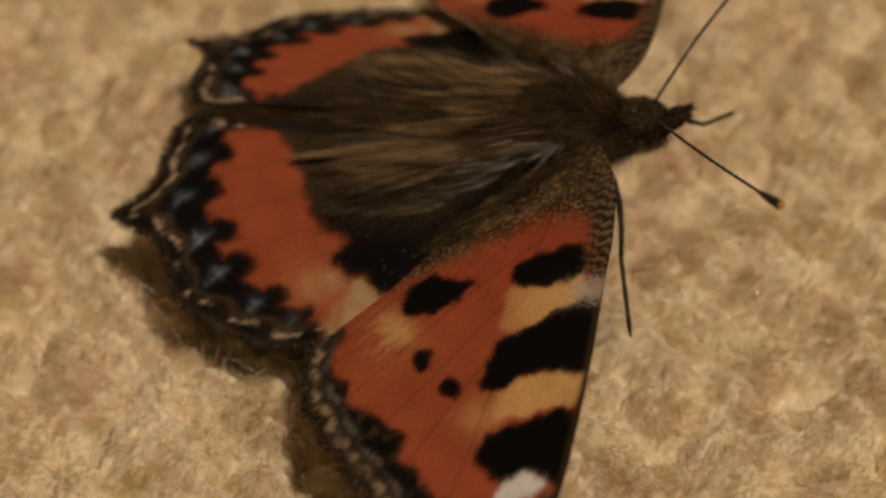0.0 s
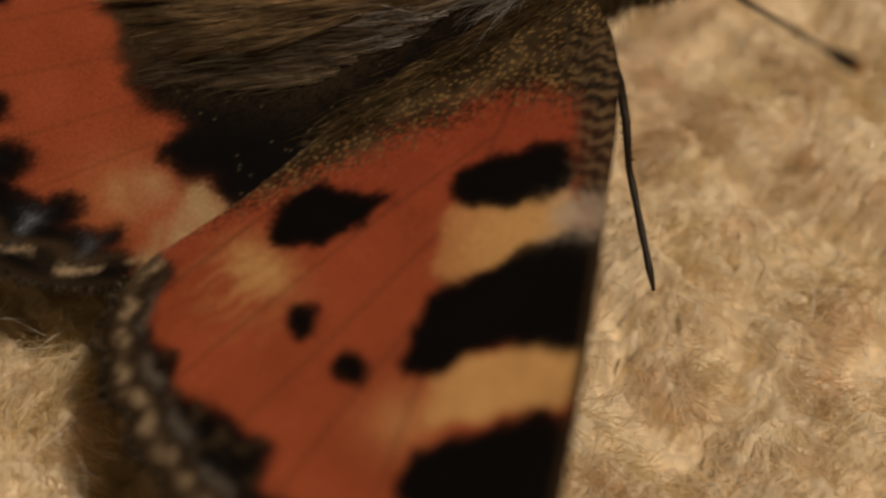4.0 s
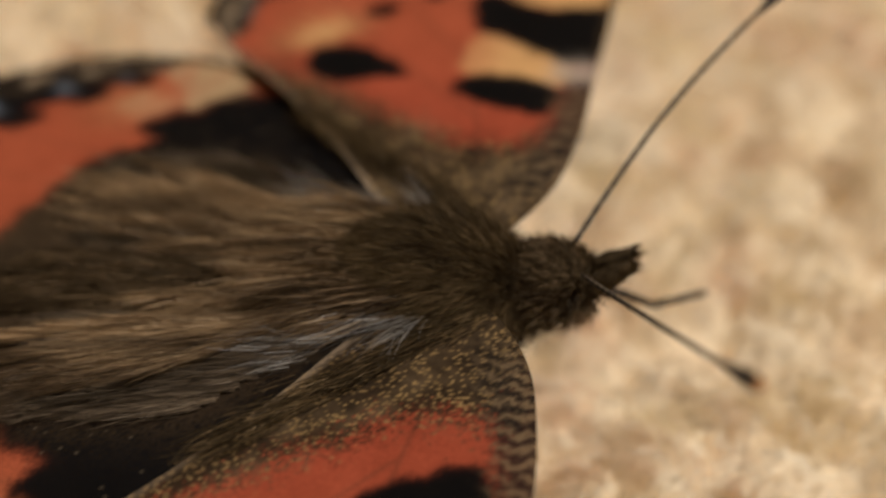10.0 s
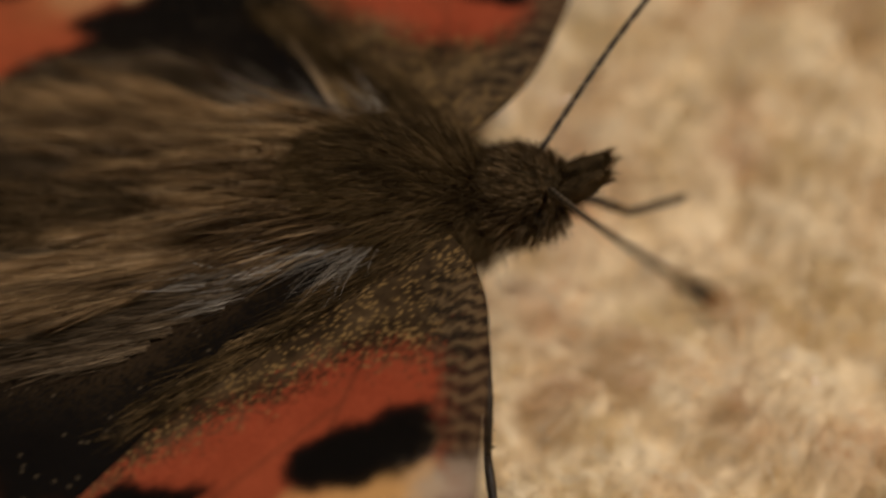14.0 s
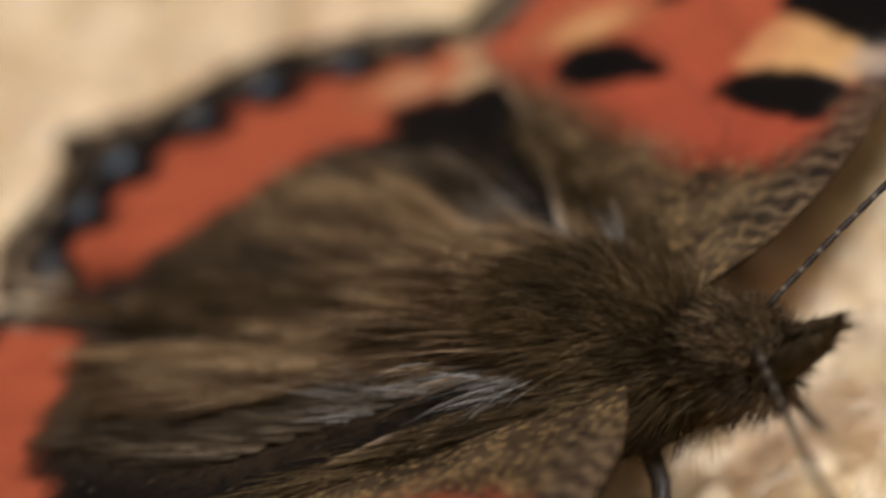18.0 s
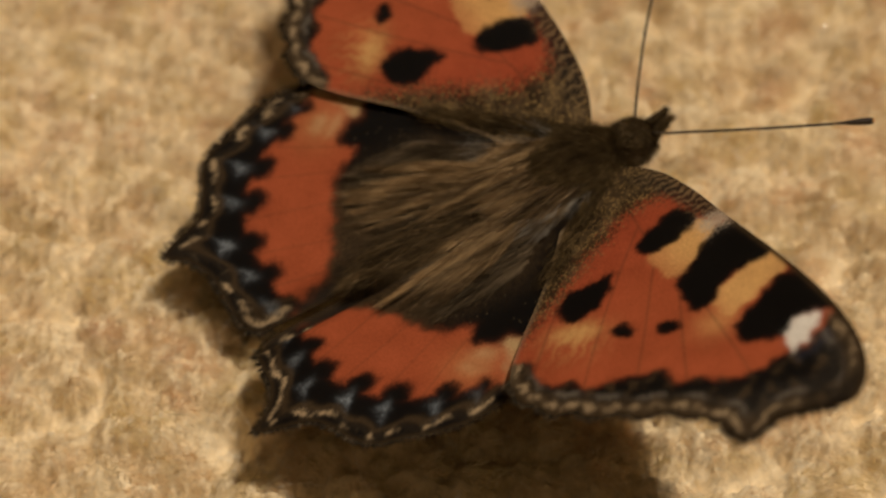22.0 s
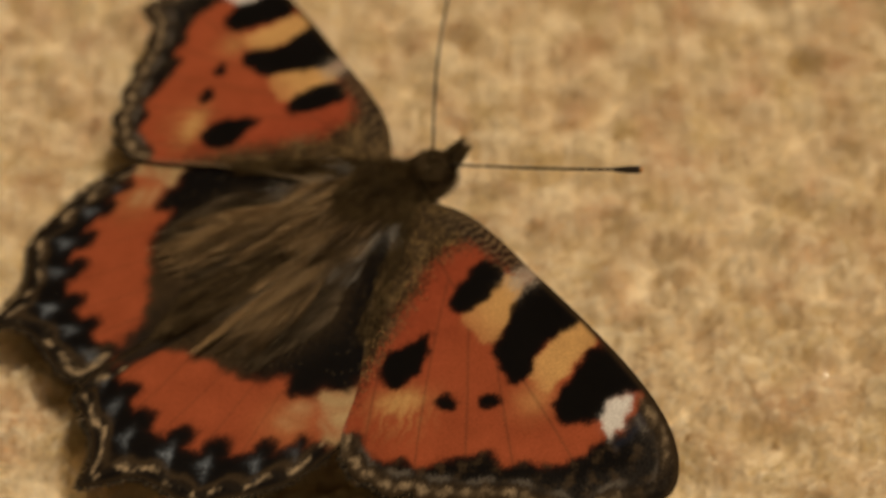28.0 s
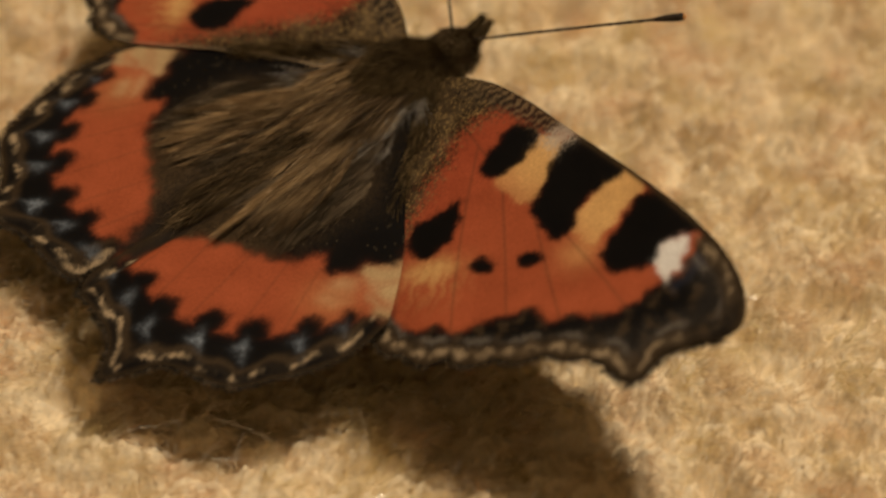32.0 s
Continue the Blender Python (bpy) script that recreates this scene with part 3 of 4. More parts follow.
def hind_pattern(u, v, rim, rng):
    """Colours and patches of a hindwing."""
    wu, wv = u + 0.08 * wave_noise(u, v, 1.3, rng), v + 0.08 * wave_noise(u, v, 1.3, rng)
    grain = rng.normal(size=u.shape)
    wu, wv = wu + 0.035 * grain, wv + 0.035 * rng.normal(size=u.shape)
    colour = np.broadcast_to(ORANGE * 0.95, (*u.shape, 3)).copy()
    patch = np.zeros(u.shape, dtype=int)
    colour = lay(colour, YELLOW, 0.2 * np.exp(-((wu + 10.5) ** 2 + (wv - 9.3) ** 2) / 2.0))
    number = 1
    streaks = np.clip(0.5 + 0.6 * np.sin((0.75 * v - 0.66 * u) * 5.0 + 1.2 * wave_noise(u, v, 2.5, rng, 1)), 0, 1)
    colour = lay(colour, CREAM, (0.25 + 0.35 * streaks) * np.exp(-(((wu + 9.9) / 0.95) ** 2 + ((wv - 9.1) / 0.75) ** 2) ** 1.5))
    d = distance_to(wu, wv, smooth_curve([(-6.6, 9.4), (-7.6, 9.1), (-8.3, 8.7), (-8.65, 9.0), (-8.75, 9.7), (-9.15, 10.35), (-9.5, 11.0), (-9.45, 11.6), (-8.9, 12.2), (-7.2, 12.0)], True, 4))
    inner = np.exp(-(((wu + 8.85) / 0.28) ** 2 + ((wv - 10.4) / 0.8) ** 2))
    colour = lay(colour, lay(np.broadcast_to(CREAM * 0.9, colour.shape), ORANGE, np.clip(0.55 * inner + 0.22 * streaks, 0, 0.8)), step(d, 0.10))
    patch[d < 0] = number
    # veins
    for a, b, c in (((-9.8, 7.5), (-12.5, 9.0), (-14.2, 10.0)), ((-10.0, 6.0), (-13.5, 7.5), (-16.0, 8.5)), ((-11.0, 4.6), (-14.5, 5.6), (-17.5, 6.5)),
                    ((-12.0, 2.6), (-15.0, 3.6), (-18.0, 4.4)), ((-12.5, 1.2), (-15.0, 1.7), (-18.0, 2.2))):
        colour = lay(colour, UMBER, 0.35 * step(distance_to(u, v, smooth_curve([a, b, c], False), False) - 0.03, 0.03))
    # black and brown base
    number += 1
    toothed = 0.16 * np.sin(2 * math.pi * (wv + 0.4 * wu) / 1.5)
    d = distance_to(wu, wv, [(-7.2, 9.6), (-7.6, 9.3), (-8.1, 8.75), (-8.45, 8.7), (-8.7, 8.8), (-9.1, 8.65), (-9.75, 8.1), (-9.85, 7.7), (-9.55, 7.25), (-9.35, 7.0), (-9.65, 6.7), (-10.3, 6.5), (-10.9, 6.0), (-11.4, 5.2), (-11.7, 4.9), (-11.9, 4.0), (-12.4, 3.4), (-12.9, 2.2), (-14.0, 1.1), (-15.9, 0.75), (-15.9, -2), (3, -2), (3, 9)]) + 0.4 * toothed
    dust = np.where(rng.random(u.shape) < 0.009, 1.0, 0.0)[..., None]
    brown = step(wv - np.minimum(0.7 - 0.9 * wu, 5.7) + 0.5 * grain, 0.35)
    ground = lay(BLACK * 1.1 + np.array((0.075, 0.058, 0.036)) * dust, UMBER * 0.9 * (1 + 0.3 * grain[..., None]), brown)
    # dark inner fold beside the body: mostly its shade put into the colour
    ground = lay(ground, BLACK * 3.0, 0.85 * step(wv - 1.35 - 0.02 * wu, 0.22))
    colour = lay(colour, ground, step(d, 0.10))
    patch[d < 0] = number
    # the dark border, its caps round the blue spots, the cream line
    number += 1
    spots = [(-10.9, 10.85, 0.55), (-12.8, 10.25, 0.85), (-14.9, 8.9, 1.0), (-16.1, 7.25, 1.0), (-17.4, 5.2, 1.1), (-17.1, 3.1, 0.95), (-16.85, 1.1, 0.8)]
    border = distance_to(wu, wv, [(-9.4, 11.3), (-10.9, 10.5), (-12.6, 9.7), (-14.4, 8.5), (-15.6, 7.0), (-16.4, 5.0), (-16.3, 3.0), (-16.1, 0.0), (-16.1, -3), (-24, -3), (-24, 16), (-9.6, 16)])
    for su, sv, size in spots:
        border = np.minimum(border, np.hypot((wu - su - 0.80 * size) / 1.25, wv - sv + 0.40 * size) - 0.72 * size)
        border = np.minimum(border, np.hypot(wu - su, wv - sv) - 0.9 * size)
    inside = step(border, 0.08)
    colour = lay(colour, BLACK * 1.2, inside)
    patch[border < 0] = number
    wavy = rim + 0.16 * np.sin(2 * math.pi * (wv + 0.6 * wu) / 2.1)
    colour = lay(colour, UMBER * 1.1, inside * 0.8 * step(np.abs(wavy - 0.95) - 0.16, 0.06))
    dashes = 0.60 + 0.45 * wave_noise(u, v, 2.0, rng)
    colour = lay(colour, np.array((0.48, 0.36, 0.22)), inside * np.clip(dashes * 2.0 - 0.95, 0.03, 0.85) * step(np.abs(wavy - 0.55 + 0.05 * grain) - 0.12, 0.05))
    colour = lay(colour, UMBER * 0.7, step(rim - 0.18, 0.06))
    for su, sv, size in spots:
        number += 1
        d = np.maximum(np.abs(wv - sv + 0.45 * (wu - su)) * 1.1 + 0.55 * (wu - su) - 0.22 * size, np.maximum(-0.30 * size - (wu - su), wu - su - 0.26 * size))
        shine = BLUE * (0.75 + 0.5 * rng.random()) * (1 + 0.25 * grain[..., None])
        colour = lay(colour, shine, step(d, 0.10) * (0.4 if size < 0.6 else 0.85))
        patch[d < 0] = number
    return np.clip(colour, 0.003, 0.9), patch


def build_wing(name, side, outline, height_of, pattern_of, root, part_names, seed):
    """A wing of two skins; its patches are parts of their own, cut out of the same sheet."""
    rng = np.random.default_rng(seed)
    cell = 0.075
    low, high = outline.min(0) - 2 * cell, outline.max(0) + 2 * cell
    us, vs = np.arange(low[0], high[0], cell), np.arange(low[1], high[1], cell)
    u, v = np.meshgrid(us, vs, indexing="ij")
    d = distance_to(u, v, outline)
    du, dv = np.gradient(d, cell)
    out = d > 0
    # cells on the rim end at the outline
    u2, v2 = np.where(out, u - d * du, u), np.where(out, v - d * dv, v)
    colour, patch = pattern_of(u2, v2, np.maximum(-d, 0), rng)
    z = height_of(u2, v2) + 0.05 * wave_noise(u2, v2, 9.0, rng, 1)
    top = np.stack([u2 - root[0], side * (v2 - root[1]), z], axis=-1)
    ids = np.arange(u.size).reshape(u.shape)
    faces = np.stack([ids[:-1, :-1], ids[1:, :-1], ids[1:, 1:], ids[:-1, 1:]], axis=-1).reshape(-1, 4)
    keep = (~out).ravel()[faces].any(1) & (d.ravel()[faces].max(1) < 1.5 * cell)
    faces = faces[keep]
    if side < 0:
        faces = faces[:, ::-1]
    face_patch = patch.ravel()[faces[:, 0]]
    flat, tones = top.reshape(-1, 3) * MM, colour.reshape(-1, 3)

    def cut(name, chosen, parent, both=False):
        used, back = np.unique(chosen, return_inverse=True)
        back = back.reshape(-1, 4)
        verts, cols, quads = flat[used], tones[used], back
        if both:
            under = verts - np.array((0, 0, 0.07 * MM))
            verts, quads = np.vstack([verts, under]), np.vstack([quads, back[:, ::-1] + len(used)])
            cols = np.vstack([cols, np.tile(UMBER * 0.6, (len(used), 1))])
        return mesh_object(name, verts, quads, [], wing_scales, parent, True, cols)

    wing = cut(name, faces[face_patch == 0], butterfly)
    under = cut("underside", faces[::1], wing)
    shift = np.empty(len(under.data.vertices) * 3, dtype=np.float32)
    under.data.vertices.foreach_get("co", shift)
    shift[2::3] -= 0.07 * MM
    under.data.vertices.foreach_set("co", shift)
    layer = under.data.attributes["pattern"]
    layer.data.foreach_set("color", np.tile([*(UMBER * 0.6), 1], len(under.data.vertices)).astype(np.float32))
    under.data.flip_normals()
    tagged(under, label="dark brown underside of the wing")
    for number, (kind, label) in part_names.items():
        chosen = faces[face_patch == number]
        if len(chosen) > 3:
            tagged(cut(kind, chosen, wing), label=label)
    return wing


FORE_PARTS = {1: ("outer_border", "black toothed outer border with pale dashes"), 2: ("yellow_patch", "yellow patch"), 3: ("yellow_patch", "yellow patch"),
              4: ("black_bar", "short black bar"), 5: ("black_bar", "broad black bar"), 6: ("black_bar", "black bar near the wing tip"),
              7: ("black_spot", "large black spot"), 8: ("white_patch", "white patch near the wing tip"), 9: ("black_spot", "small round black spot"),
              10: ("black_spot", "small round black spot")}
HIND_PARTS = {1: ("cream_patch", "cream patch"), 2: ("dark_base", "black and brown hairy base"), 3: ("outer_border", "black scalloped border with a cream line")}
HIND_PARTS.update({k: ("blue_spot", "blue crescent spot") for k in range(4, 11)})

wings = {}
for side, seed in ((1, 21), (-1, 22)):
    wings["hind", side] = build_wing("hindwing", side, HIND_OUTLINE, hind_height, hind_pattern, HIND_ROOT, HIND_PARTS, seed)
    wings["fore", side] = build_wing("forewing", side, FORE_OUTLINE, fore_height, fore_pattern, FORE_ROOT, FORE_PARTS, seed + 10)
    tagged(wings["hind", side], label="orange hindwing with black base and blue-spotted border")
    tagged(wings["fore", side], label="orange forewing with black bars, spots and yellow patches")


def hair_part(name, parent, roots, ways, lengths, widths, droop, mat, label, curl=0.12, steps=3):
    verts, quads, tris = strands(roots, ways, lengths, widths, droop, rng, curl, steps)
    return tagged(mesh_object(name, verts, quads, tris, mat, parent), label=label, kind="stuff")


# Fringes on the wings' outer edges, and long hair over the hindwings' bases.
for side in (1, -1):
    for kind, outline, root, height_of, first, last in (("fore", FORE_OUTLINE, FORE_ROOT, fore_height, 80, 168), ("hind", HIND_OUTLINE, HIND_ROOT, hind_height, 32, 160)):
        n = 1500
        at = rng.uniform(first, last - 1.01, n)
        i = at.astype(int)
        a, b = outline[i % len(outline)], outline[(i + 1) % len(outline)]
        p = a + (b - a) * (at - i)[:, None]
        normal = np.column_stack([(b - a)[:, 1], -(b - a)[:, 0]])
        normal /= np.linalg.norm(normal, axis=1, keepdims=True)
        middle = outline.mean(0)
        normal *= np.sign(((p - middle) * normal).sum(1))[:, None]
        roots = np.column_stack([p[:, 0] - root[0], side * (p[:, 1] - root[1]), height_of(p[:, 0], p[:, 1])])
        ways = np.column_stack([normal[:, 0] + rng.normal(0, 0.25, n), side * normal[:, 1] + rng.normal(0, 0.25, n), rng.normal(0, 0.15, n)])
        hair_part("fringe", wings[kind, side], roots, ways, rng.uniform(0.18, 0.42, n), np.full(n, 0.05), 0.0, dark_fur, "dark fine fringe of scales")
    n, locks = 15000, 20
    lock_angle = np.sort(rng.uniform(0.15, 0.53, locks))
    lock_reach, lock_out = 10.4 - 2.6 * ((lock_angle - 0.22) / 0.31).clip(0, 1) ** 2 + rng.normal(0, 0.7, locks), rng.normal(0, 0.03, locks)
    lock_lift = rng.uniform(0.02, 0.13, locks)
    mine = rng.integers(0, locks, n)
    start = 0.8 + (lock_reach[mine] - 2.6) * rng.uniform(0, 1, n) ** 0.8
    angle = np.clip(lock_angle[mine] + rng.normal(0, 0.0105, n) * (1.5 - start / 11), 0.12, 0.60)
    u, v = -0.5 - start * np.cos(angle), 0.7 + start * np.sin(angle)
    roots = np.column_stack([u - HIND_ROOT[0], side * (v - HIND_ROOT[1]), hind_height(u, v) + 0.05])
    aim = lock_angle[mine] + lock_out[mine] + 0.6 * (lock_angle[mine] - angle) + rng.normal(0, 0.022, n)
    ways = np.column_stack([-np.cos(aim), side * np.sin(aim), lock_lift[mine] + 0.05 * rng.random(n)])
    hair_part("long_hair", wings["hind", side], roots, ways, rng.uniform(1.6, 3.2, n), rng.uniform(0.016, 0.032, n), 0.06, tan_fur,
              "long silky brown hair over the wing base", 0.035, 4)
    # grey hairs over the hindwing's root
    n = 300
    start, angle = rng.uniform(0.8, 4.6, n), rng.uniform(0.42, 0.85, n)
    u, v = -0.3 - start * np.cos(angle), 0.9 + start * np.sin(angle)
    roots = np.column_stack([u - HIND_ROOT[0], side * (v - HIND_ROOT[1]), hind_height(u, v) + 0.32])
    aim = angle - 0.25 + rng.normal(0, 0.13, n)
    ways = np.column_stack([-np.cos(aim), side * np.sin(aim), 0.12 + 0.12 * rng.random(n)])
    hair_part("grey_hair", wings["hind", side], roots, ways, rng.uniform(0.6, 1.7, n), rng.uniform(0.010, 0.017, n), 0.06, frost_fur, "fine grey hairs at the wing root", 0.08, 3)
    n = 12000
    u = -0.8 - 8.6 * rng.uniform(0, 1, n) ** 1.15
    v = np.minimum(0.9 - 0.9 * u, 5.9) * (0.30 + 0.70 * rng.uniform(0, 1, n)) - 0.55 + rng.normal(0, 0.08, n)
    roots = np.column_stack([u - HIND_ROOT[0], side * (v - HIND_ROOT[1]), hind_height(u, v) + 0.06])
    aim = 0.10 + 0.06 * v + 0.05 * np.sin(v * 9) + rng.normal(0, 0.04, n)
    ways = np.column_stack([-np.cos(aim), side * np.sin(aim), 0.06 + 0.08 * rng.random(n)])
    hair_part("root_hair", wings["hind", side], roots, ways, rng.uniform(0.7, 2.0, n), rng.uniform(0.013, 0.026, n), 0.05, root_fur,
              "fine grey-brown hair over the wing root", 0.05, 3)
    n = 1300
    s = rng.uniform(0, 1, n) ** 1.4
    u, v = 1.3 - 6.0 * s + rng.normal(0, 0.35, n), 1.3 + 5.2 * s + rng.uniform(-0.1, 0.8, n)
    roots = np.column_stack([u - FORE_ROOT[0], side * (v - FORE_ROOT[1]), fore_height(u, v) + 0.03])
    ways = np.column_stack([-0.75 + rng.normal(0, 0.15, n), side * (0.85 + rng.normal(0, 0.12, n)), 0.08 + 0.08 * rng.random(n)])
    wing_hair = hair_part("short_hair", wings["fore", side], roots, ways, rng.uniform(0.5, 1.5, n), rng.uniform(0.018, 0.034, n), 0.05, thorax_fur, "short brown hair at the wing base", 0.08)
    # the hair's origin lies in its middle
    middle = Vector((-0.9, side * 1.3, 0.3)) * MM
    for vert in wing_hair.data.vertices:
        vert.co -= middle
    wing_hair.location = middle

# Body.
THORAX = ((0.05, 0.0, 0.55), (2.85, 2.0, 2.15))
ABDOMEN = ((-7.0, 0.0, 0.05), (6.0, 1.35, 1.15))
HEAD = ((3.25, 0.0, 0.95), (1.35, 1.15, 1.05))
thorax = part("thorax", blob(*THORAX), body_skin, butterfly, "dark brown furry thorax")
abdomen = part("abdomen", blob(*ABDOMEN), body_skin, butterfly, "dark furry tapering abdomen")
head = part("head", blob(*HEAD), body_skin, butterfly, "small dark furry head")


def coat(name, parent, shape, n, lengths, back, mat, label, top_only=-0.3, lift=0.5, thin=1.0):
    """Fur over a rounded body, combed backwards."""
    (centre, radii) = shape
    p = rng.normal(size=(n * 2, 3))
    p /= np.linalg.norm(p, axis=1, keepdims=True)
    p = p[p[:, 2] > top_only][:n]
    roots = np.array(centre) + p * np.array(radii) * 0.98
    out = p / np.array(radii)
    out /= np.linalg.norm(out, axis=1, keepdims=True)
    comb = np.array(back) - out * (out @ np.array(back))[:, None]
    ways = out * lift + comb / (np.linalg.norm(comb, axis=1, keepdims=True) + 0.25) + rng.normal(0, 0.14, p.shape)
    hair_part(name, parent, roots, ways, rng.uniform(*lengths, len(p)), rng.uniform(0.03, 0.06, len(p)) * thin, 0.15, mat, label, 0.12)


coat("fur", thorax, THORAX, 52000, (0.35, 1.15), (-0.9, 0, 0.02), thorax_fur, "dense olive-brown fur", -0.3, 0.30, 0.34)
coat("fur", abdomen, ABDOMEN, 9000, (0.7, 1.6), (-1.0, 0, 0.02), back_fur, "brown fur combed to the rear", -0.2, 0.14, 0.6)
coat("fur", head, HEAD, 5200, (0.25, 0.6), (-0.5, 0, 0.1), back_fur, "short bristly brown fur", -0.8, 0.6, 0.55)
for side in (1, -1):
    # tufts of long pale hair that spring from under the dome of the thorax, behind each shoulder
    n, tufts_of_hair = 2400, 6
    tuft = rng.integers(0, tufts_of_hair, n)
    ring = (np.array((0.12, 0.38, 0.62, 0.86, 1.06, 1.22))[tuft] + rng.normal(0, 0.05, n))
    x, y = 0.05 - 2.45 * np.cos(ring) + rng.normal(0, 0.25, n), 1.85 * np.sin(ring)
    roots = np.column_stack([x, side * y, 1.40 + 0.25 * np.cos(ring) + rng.normal(0, 0.22, n)])
    fan = np.array((0.03, 0.08, 0.20, 0.12, 0.30, 0.36))[tuft] + rng.normal(0, 0.07, n)
    ways = np.column_stack([-1 + rng.normal(0, 0.08, n), side * fan, 0.10 + rng.normal(0, 0.07, n)])
    hair_part("shoulder_hair", thorax, roots, ways, rng.uniform(1.5, 3.9, n), rng.uniform(0.018, 0.034, n), 0.16, mane_fur, "long pale tan hair behind the shoulder", 0.05, 4)
    n = 2600
    x, y = rng.uniform(-9.5, -2.0, n), side * np.abs(rng.normal(0.35, 0.42, n))
    roots = np.column_stack([x, y, 1.15 + 0.75 * np.clip((x + 3) / 2.4, 0, 1) - 0.35 * y * y])
    ways = np.column_stack([np.full(n, -1.0), side * (0.06 + 0.10 * np.abs(y) + rng.normal(0, 0.05, n)), rng.normal(-0.06, 0.04, n)])
    hair_part("back_hair", abdomen, roots, ways, rng.uniform(1.6, 3.4, n), rng.uniform(0.02, 0.036, n), 0.05, back_fur, "long dark brown hair along the back", 0.05, 4)
    # pale locks along the side of the abdomen
    n = 1500
    lock = rng.integers(0, 5, n)
    x, y = np.array((-1.9, -2.7, -3.6, -4.6, -5.8))[lock] + rng.normal(0, 0.20, n), np.array((1.25, 1.05, 1.15, 1.0, 0.95))[lock] + rng.normal(0, 0.10, n)
    roots = np.column_stack([x, side * y, 0.95 - 0.05 * (x + 2) + rng.normal(0, 0.10, n)])
    ways = np.column_stack([np.full(n, -1.0), side * (np.array((0.05, 0.16, 0.08, 0.14, 0.05))[lock] + rng.normal(0, 0.05, n)), 0.03 + rng.normal(0, 0.04, n)])
    hair_part("side_hair", abdomen, roots, ways, rng.uniform(1.3, 2.9, n), rng.uniform(0.016, 0.030, n), 0.10, mane_fur, "pale tan locks along the side of the abdomen", 0.05, 4)
    # a few pale hairs where the wings join the body
    n = 280
    brush = rng.integers(0, 4, n)
    roots = np.column_stack([np.array((-2.0, -1.6, -1.0, -0.2))[brush] + rng.normal(0, 0.16, n), side * (np.array((1.35, 1.75, 2.0, 2.15))[brush] + rng.normal(0, 0.10, n)), rng.normal(1.40, 0.12, n)])
    spread = np.array((0.15, 0.40, 0.62, 0.9))[brush] + rng.normal(0, 0.20, n)
    ways = np.column_stack([-np.cos(spread), side * np.sin(spread), 0.16 + 0.16 * rng.random(n)])
    hair_part("pale_hair", thorax, roots, ways, rng.uniform(0.8, 2.3, n), rng.uniform(0.012, 0.020, n), 0.08, frost_fur, "fine pale hairs at the wing joint", 0.1)
    eye = part("eye", blob((3.7, side * 0.72, 0.95), (0.48, 0.36, 0.5), 2, 16, 12), eye_skin, head, "glossy dark eye")
    palp = part("palp", tube([(3.9, side * 0.28, 0.85), (4.5, side * 0.30, 1.15), (5.1, side * 0.28, 1.55), (5.45, side * 0.25, 1.78), (5.62, side * 0.23, 1.87)], [0.30, 0.34, 0.28, 0.17, 0.04], 10), body_skin, head,
                "pointed furry palp")
    n = 1100
    s = rng.uniform(0, 1, n)
    a = rng.uniform(0, 2 * math.pi, n)
    roots = np.column_stack([3.9 + 1.6 * s, side * 0.27 + 0.33 * np.cos(a) * (1.1 - s), 0.85 + 0.95 * s + 0.33 * np.sin(a) * (1.1 - s)])
    ways = np.column_stack([np.full(n, 0.9), 0.5 * np.cos(a), 0.55 + 0.5 * np.sin(a)])
    hair_part("bristles", palp, roots, ways, rng.uniform(0.2, 0.55, n), np.full(n, 0.02), 0.0, thorax_fur, "short dark bristles", 0.1)


def build_antenna(side):
    """A thin jointed shaft along +x with a dark club and a pale orange tip."""
    bow = lambda s: (11.2 * s, side * 0.5 * math.sin(math.pi * s) * 0.6, 0.25 * math.sin(math.pi * s))
    joints = [i / 44 for i in range(39)]
    radii = [0.062 + (0.014 if i % 2 else 0.0) for i in range(39)]
    antenna = part("antenna", tube([bow(s) for s in joints], radii, 8), chitin, butterfly, "thin dark antenna with a clubbed end")
    club = [0.85 + 0.135 * k / 9 for k in range(10)]
    part("club", tube([bow(s) for s in club], [0.07 + 0.125 * math.sin(math.pi * min(0.62, k / 9 * 0.62)) for k in range(10)], 10), chitin, antenna, "black club")
    end = [0.985 + 0.011 * k / 5 for k in range(6)]
    part("tip", tube([bow(s) for s in end], [0.15, 0.15, 0.13, 0.11, 0.07, 0.03], 10), club_tip, antenna, "pale orange tip")
    for i in range(2, 38, 2):
        s = i / 44
        part("ring", tube([bow(s - 0.0035), bow(s + 0.0035)], [0.070, 0.070], 8), ring_pale, antenna)
    return antenna


antennae = {side: build_antenna(side) for side in (1, -1)}


def build_leg(hip, knee, ankle, foot):
    leg = part("leg", tube([hip, [(a + b) / 2 + 0.1 for a, b in zip(hip, knee)], knee], [0.22, 0.20, 0.15], 8), chitin, butterfly, "thin dark leg")
    part("shin", tube([knee, [(a + b) / 2 + 0.06 for a, b in zip(knee, ankle)], ankle], [0.15, 0.13, 0.10], 8), chitin, leg)
    points = [[a + (b - a) * k / 6 for a, b in zip(ankle, foot)] for k in range(7)]
    part("foot", tube(points, [0.10 + (0.02 if k % 2 else 0) for k in range(6)] + [0.05], 8), chitin, leg)
    n = 120
    s = rng.uniform(0, 1, n)[:, None]
    roots = np.array(knee) + (np.array(ankle) - np.array(knee)) * s
    hair_part("bristles", leg, roots, rng.normal(size=(n, 3)), rng.uniform(0.12, 0.3, n), np.full(n, 0.03), 0.0, dark_fur, "short bristles")
    return leg


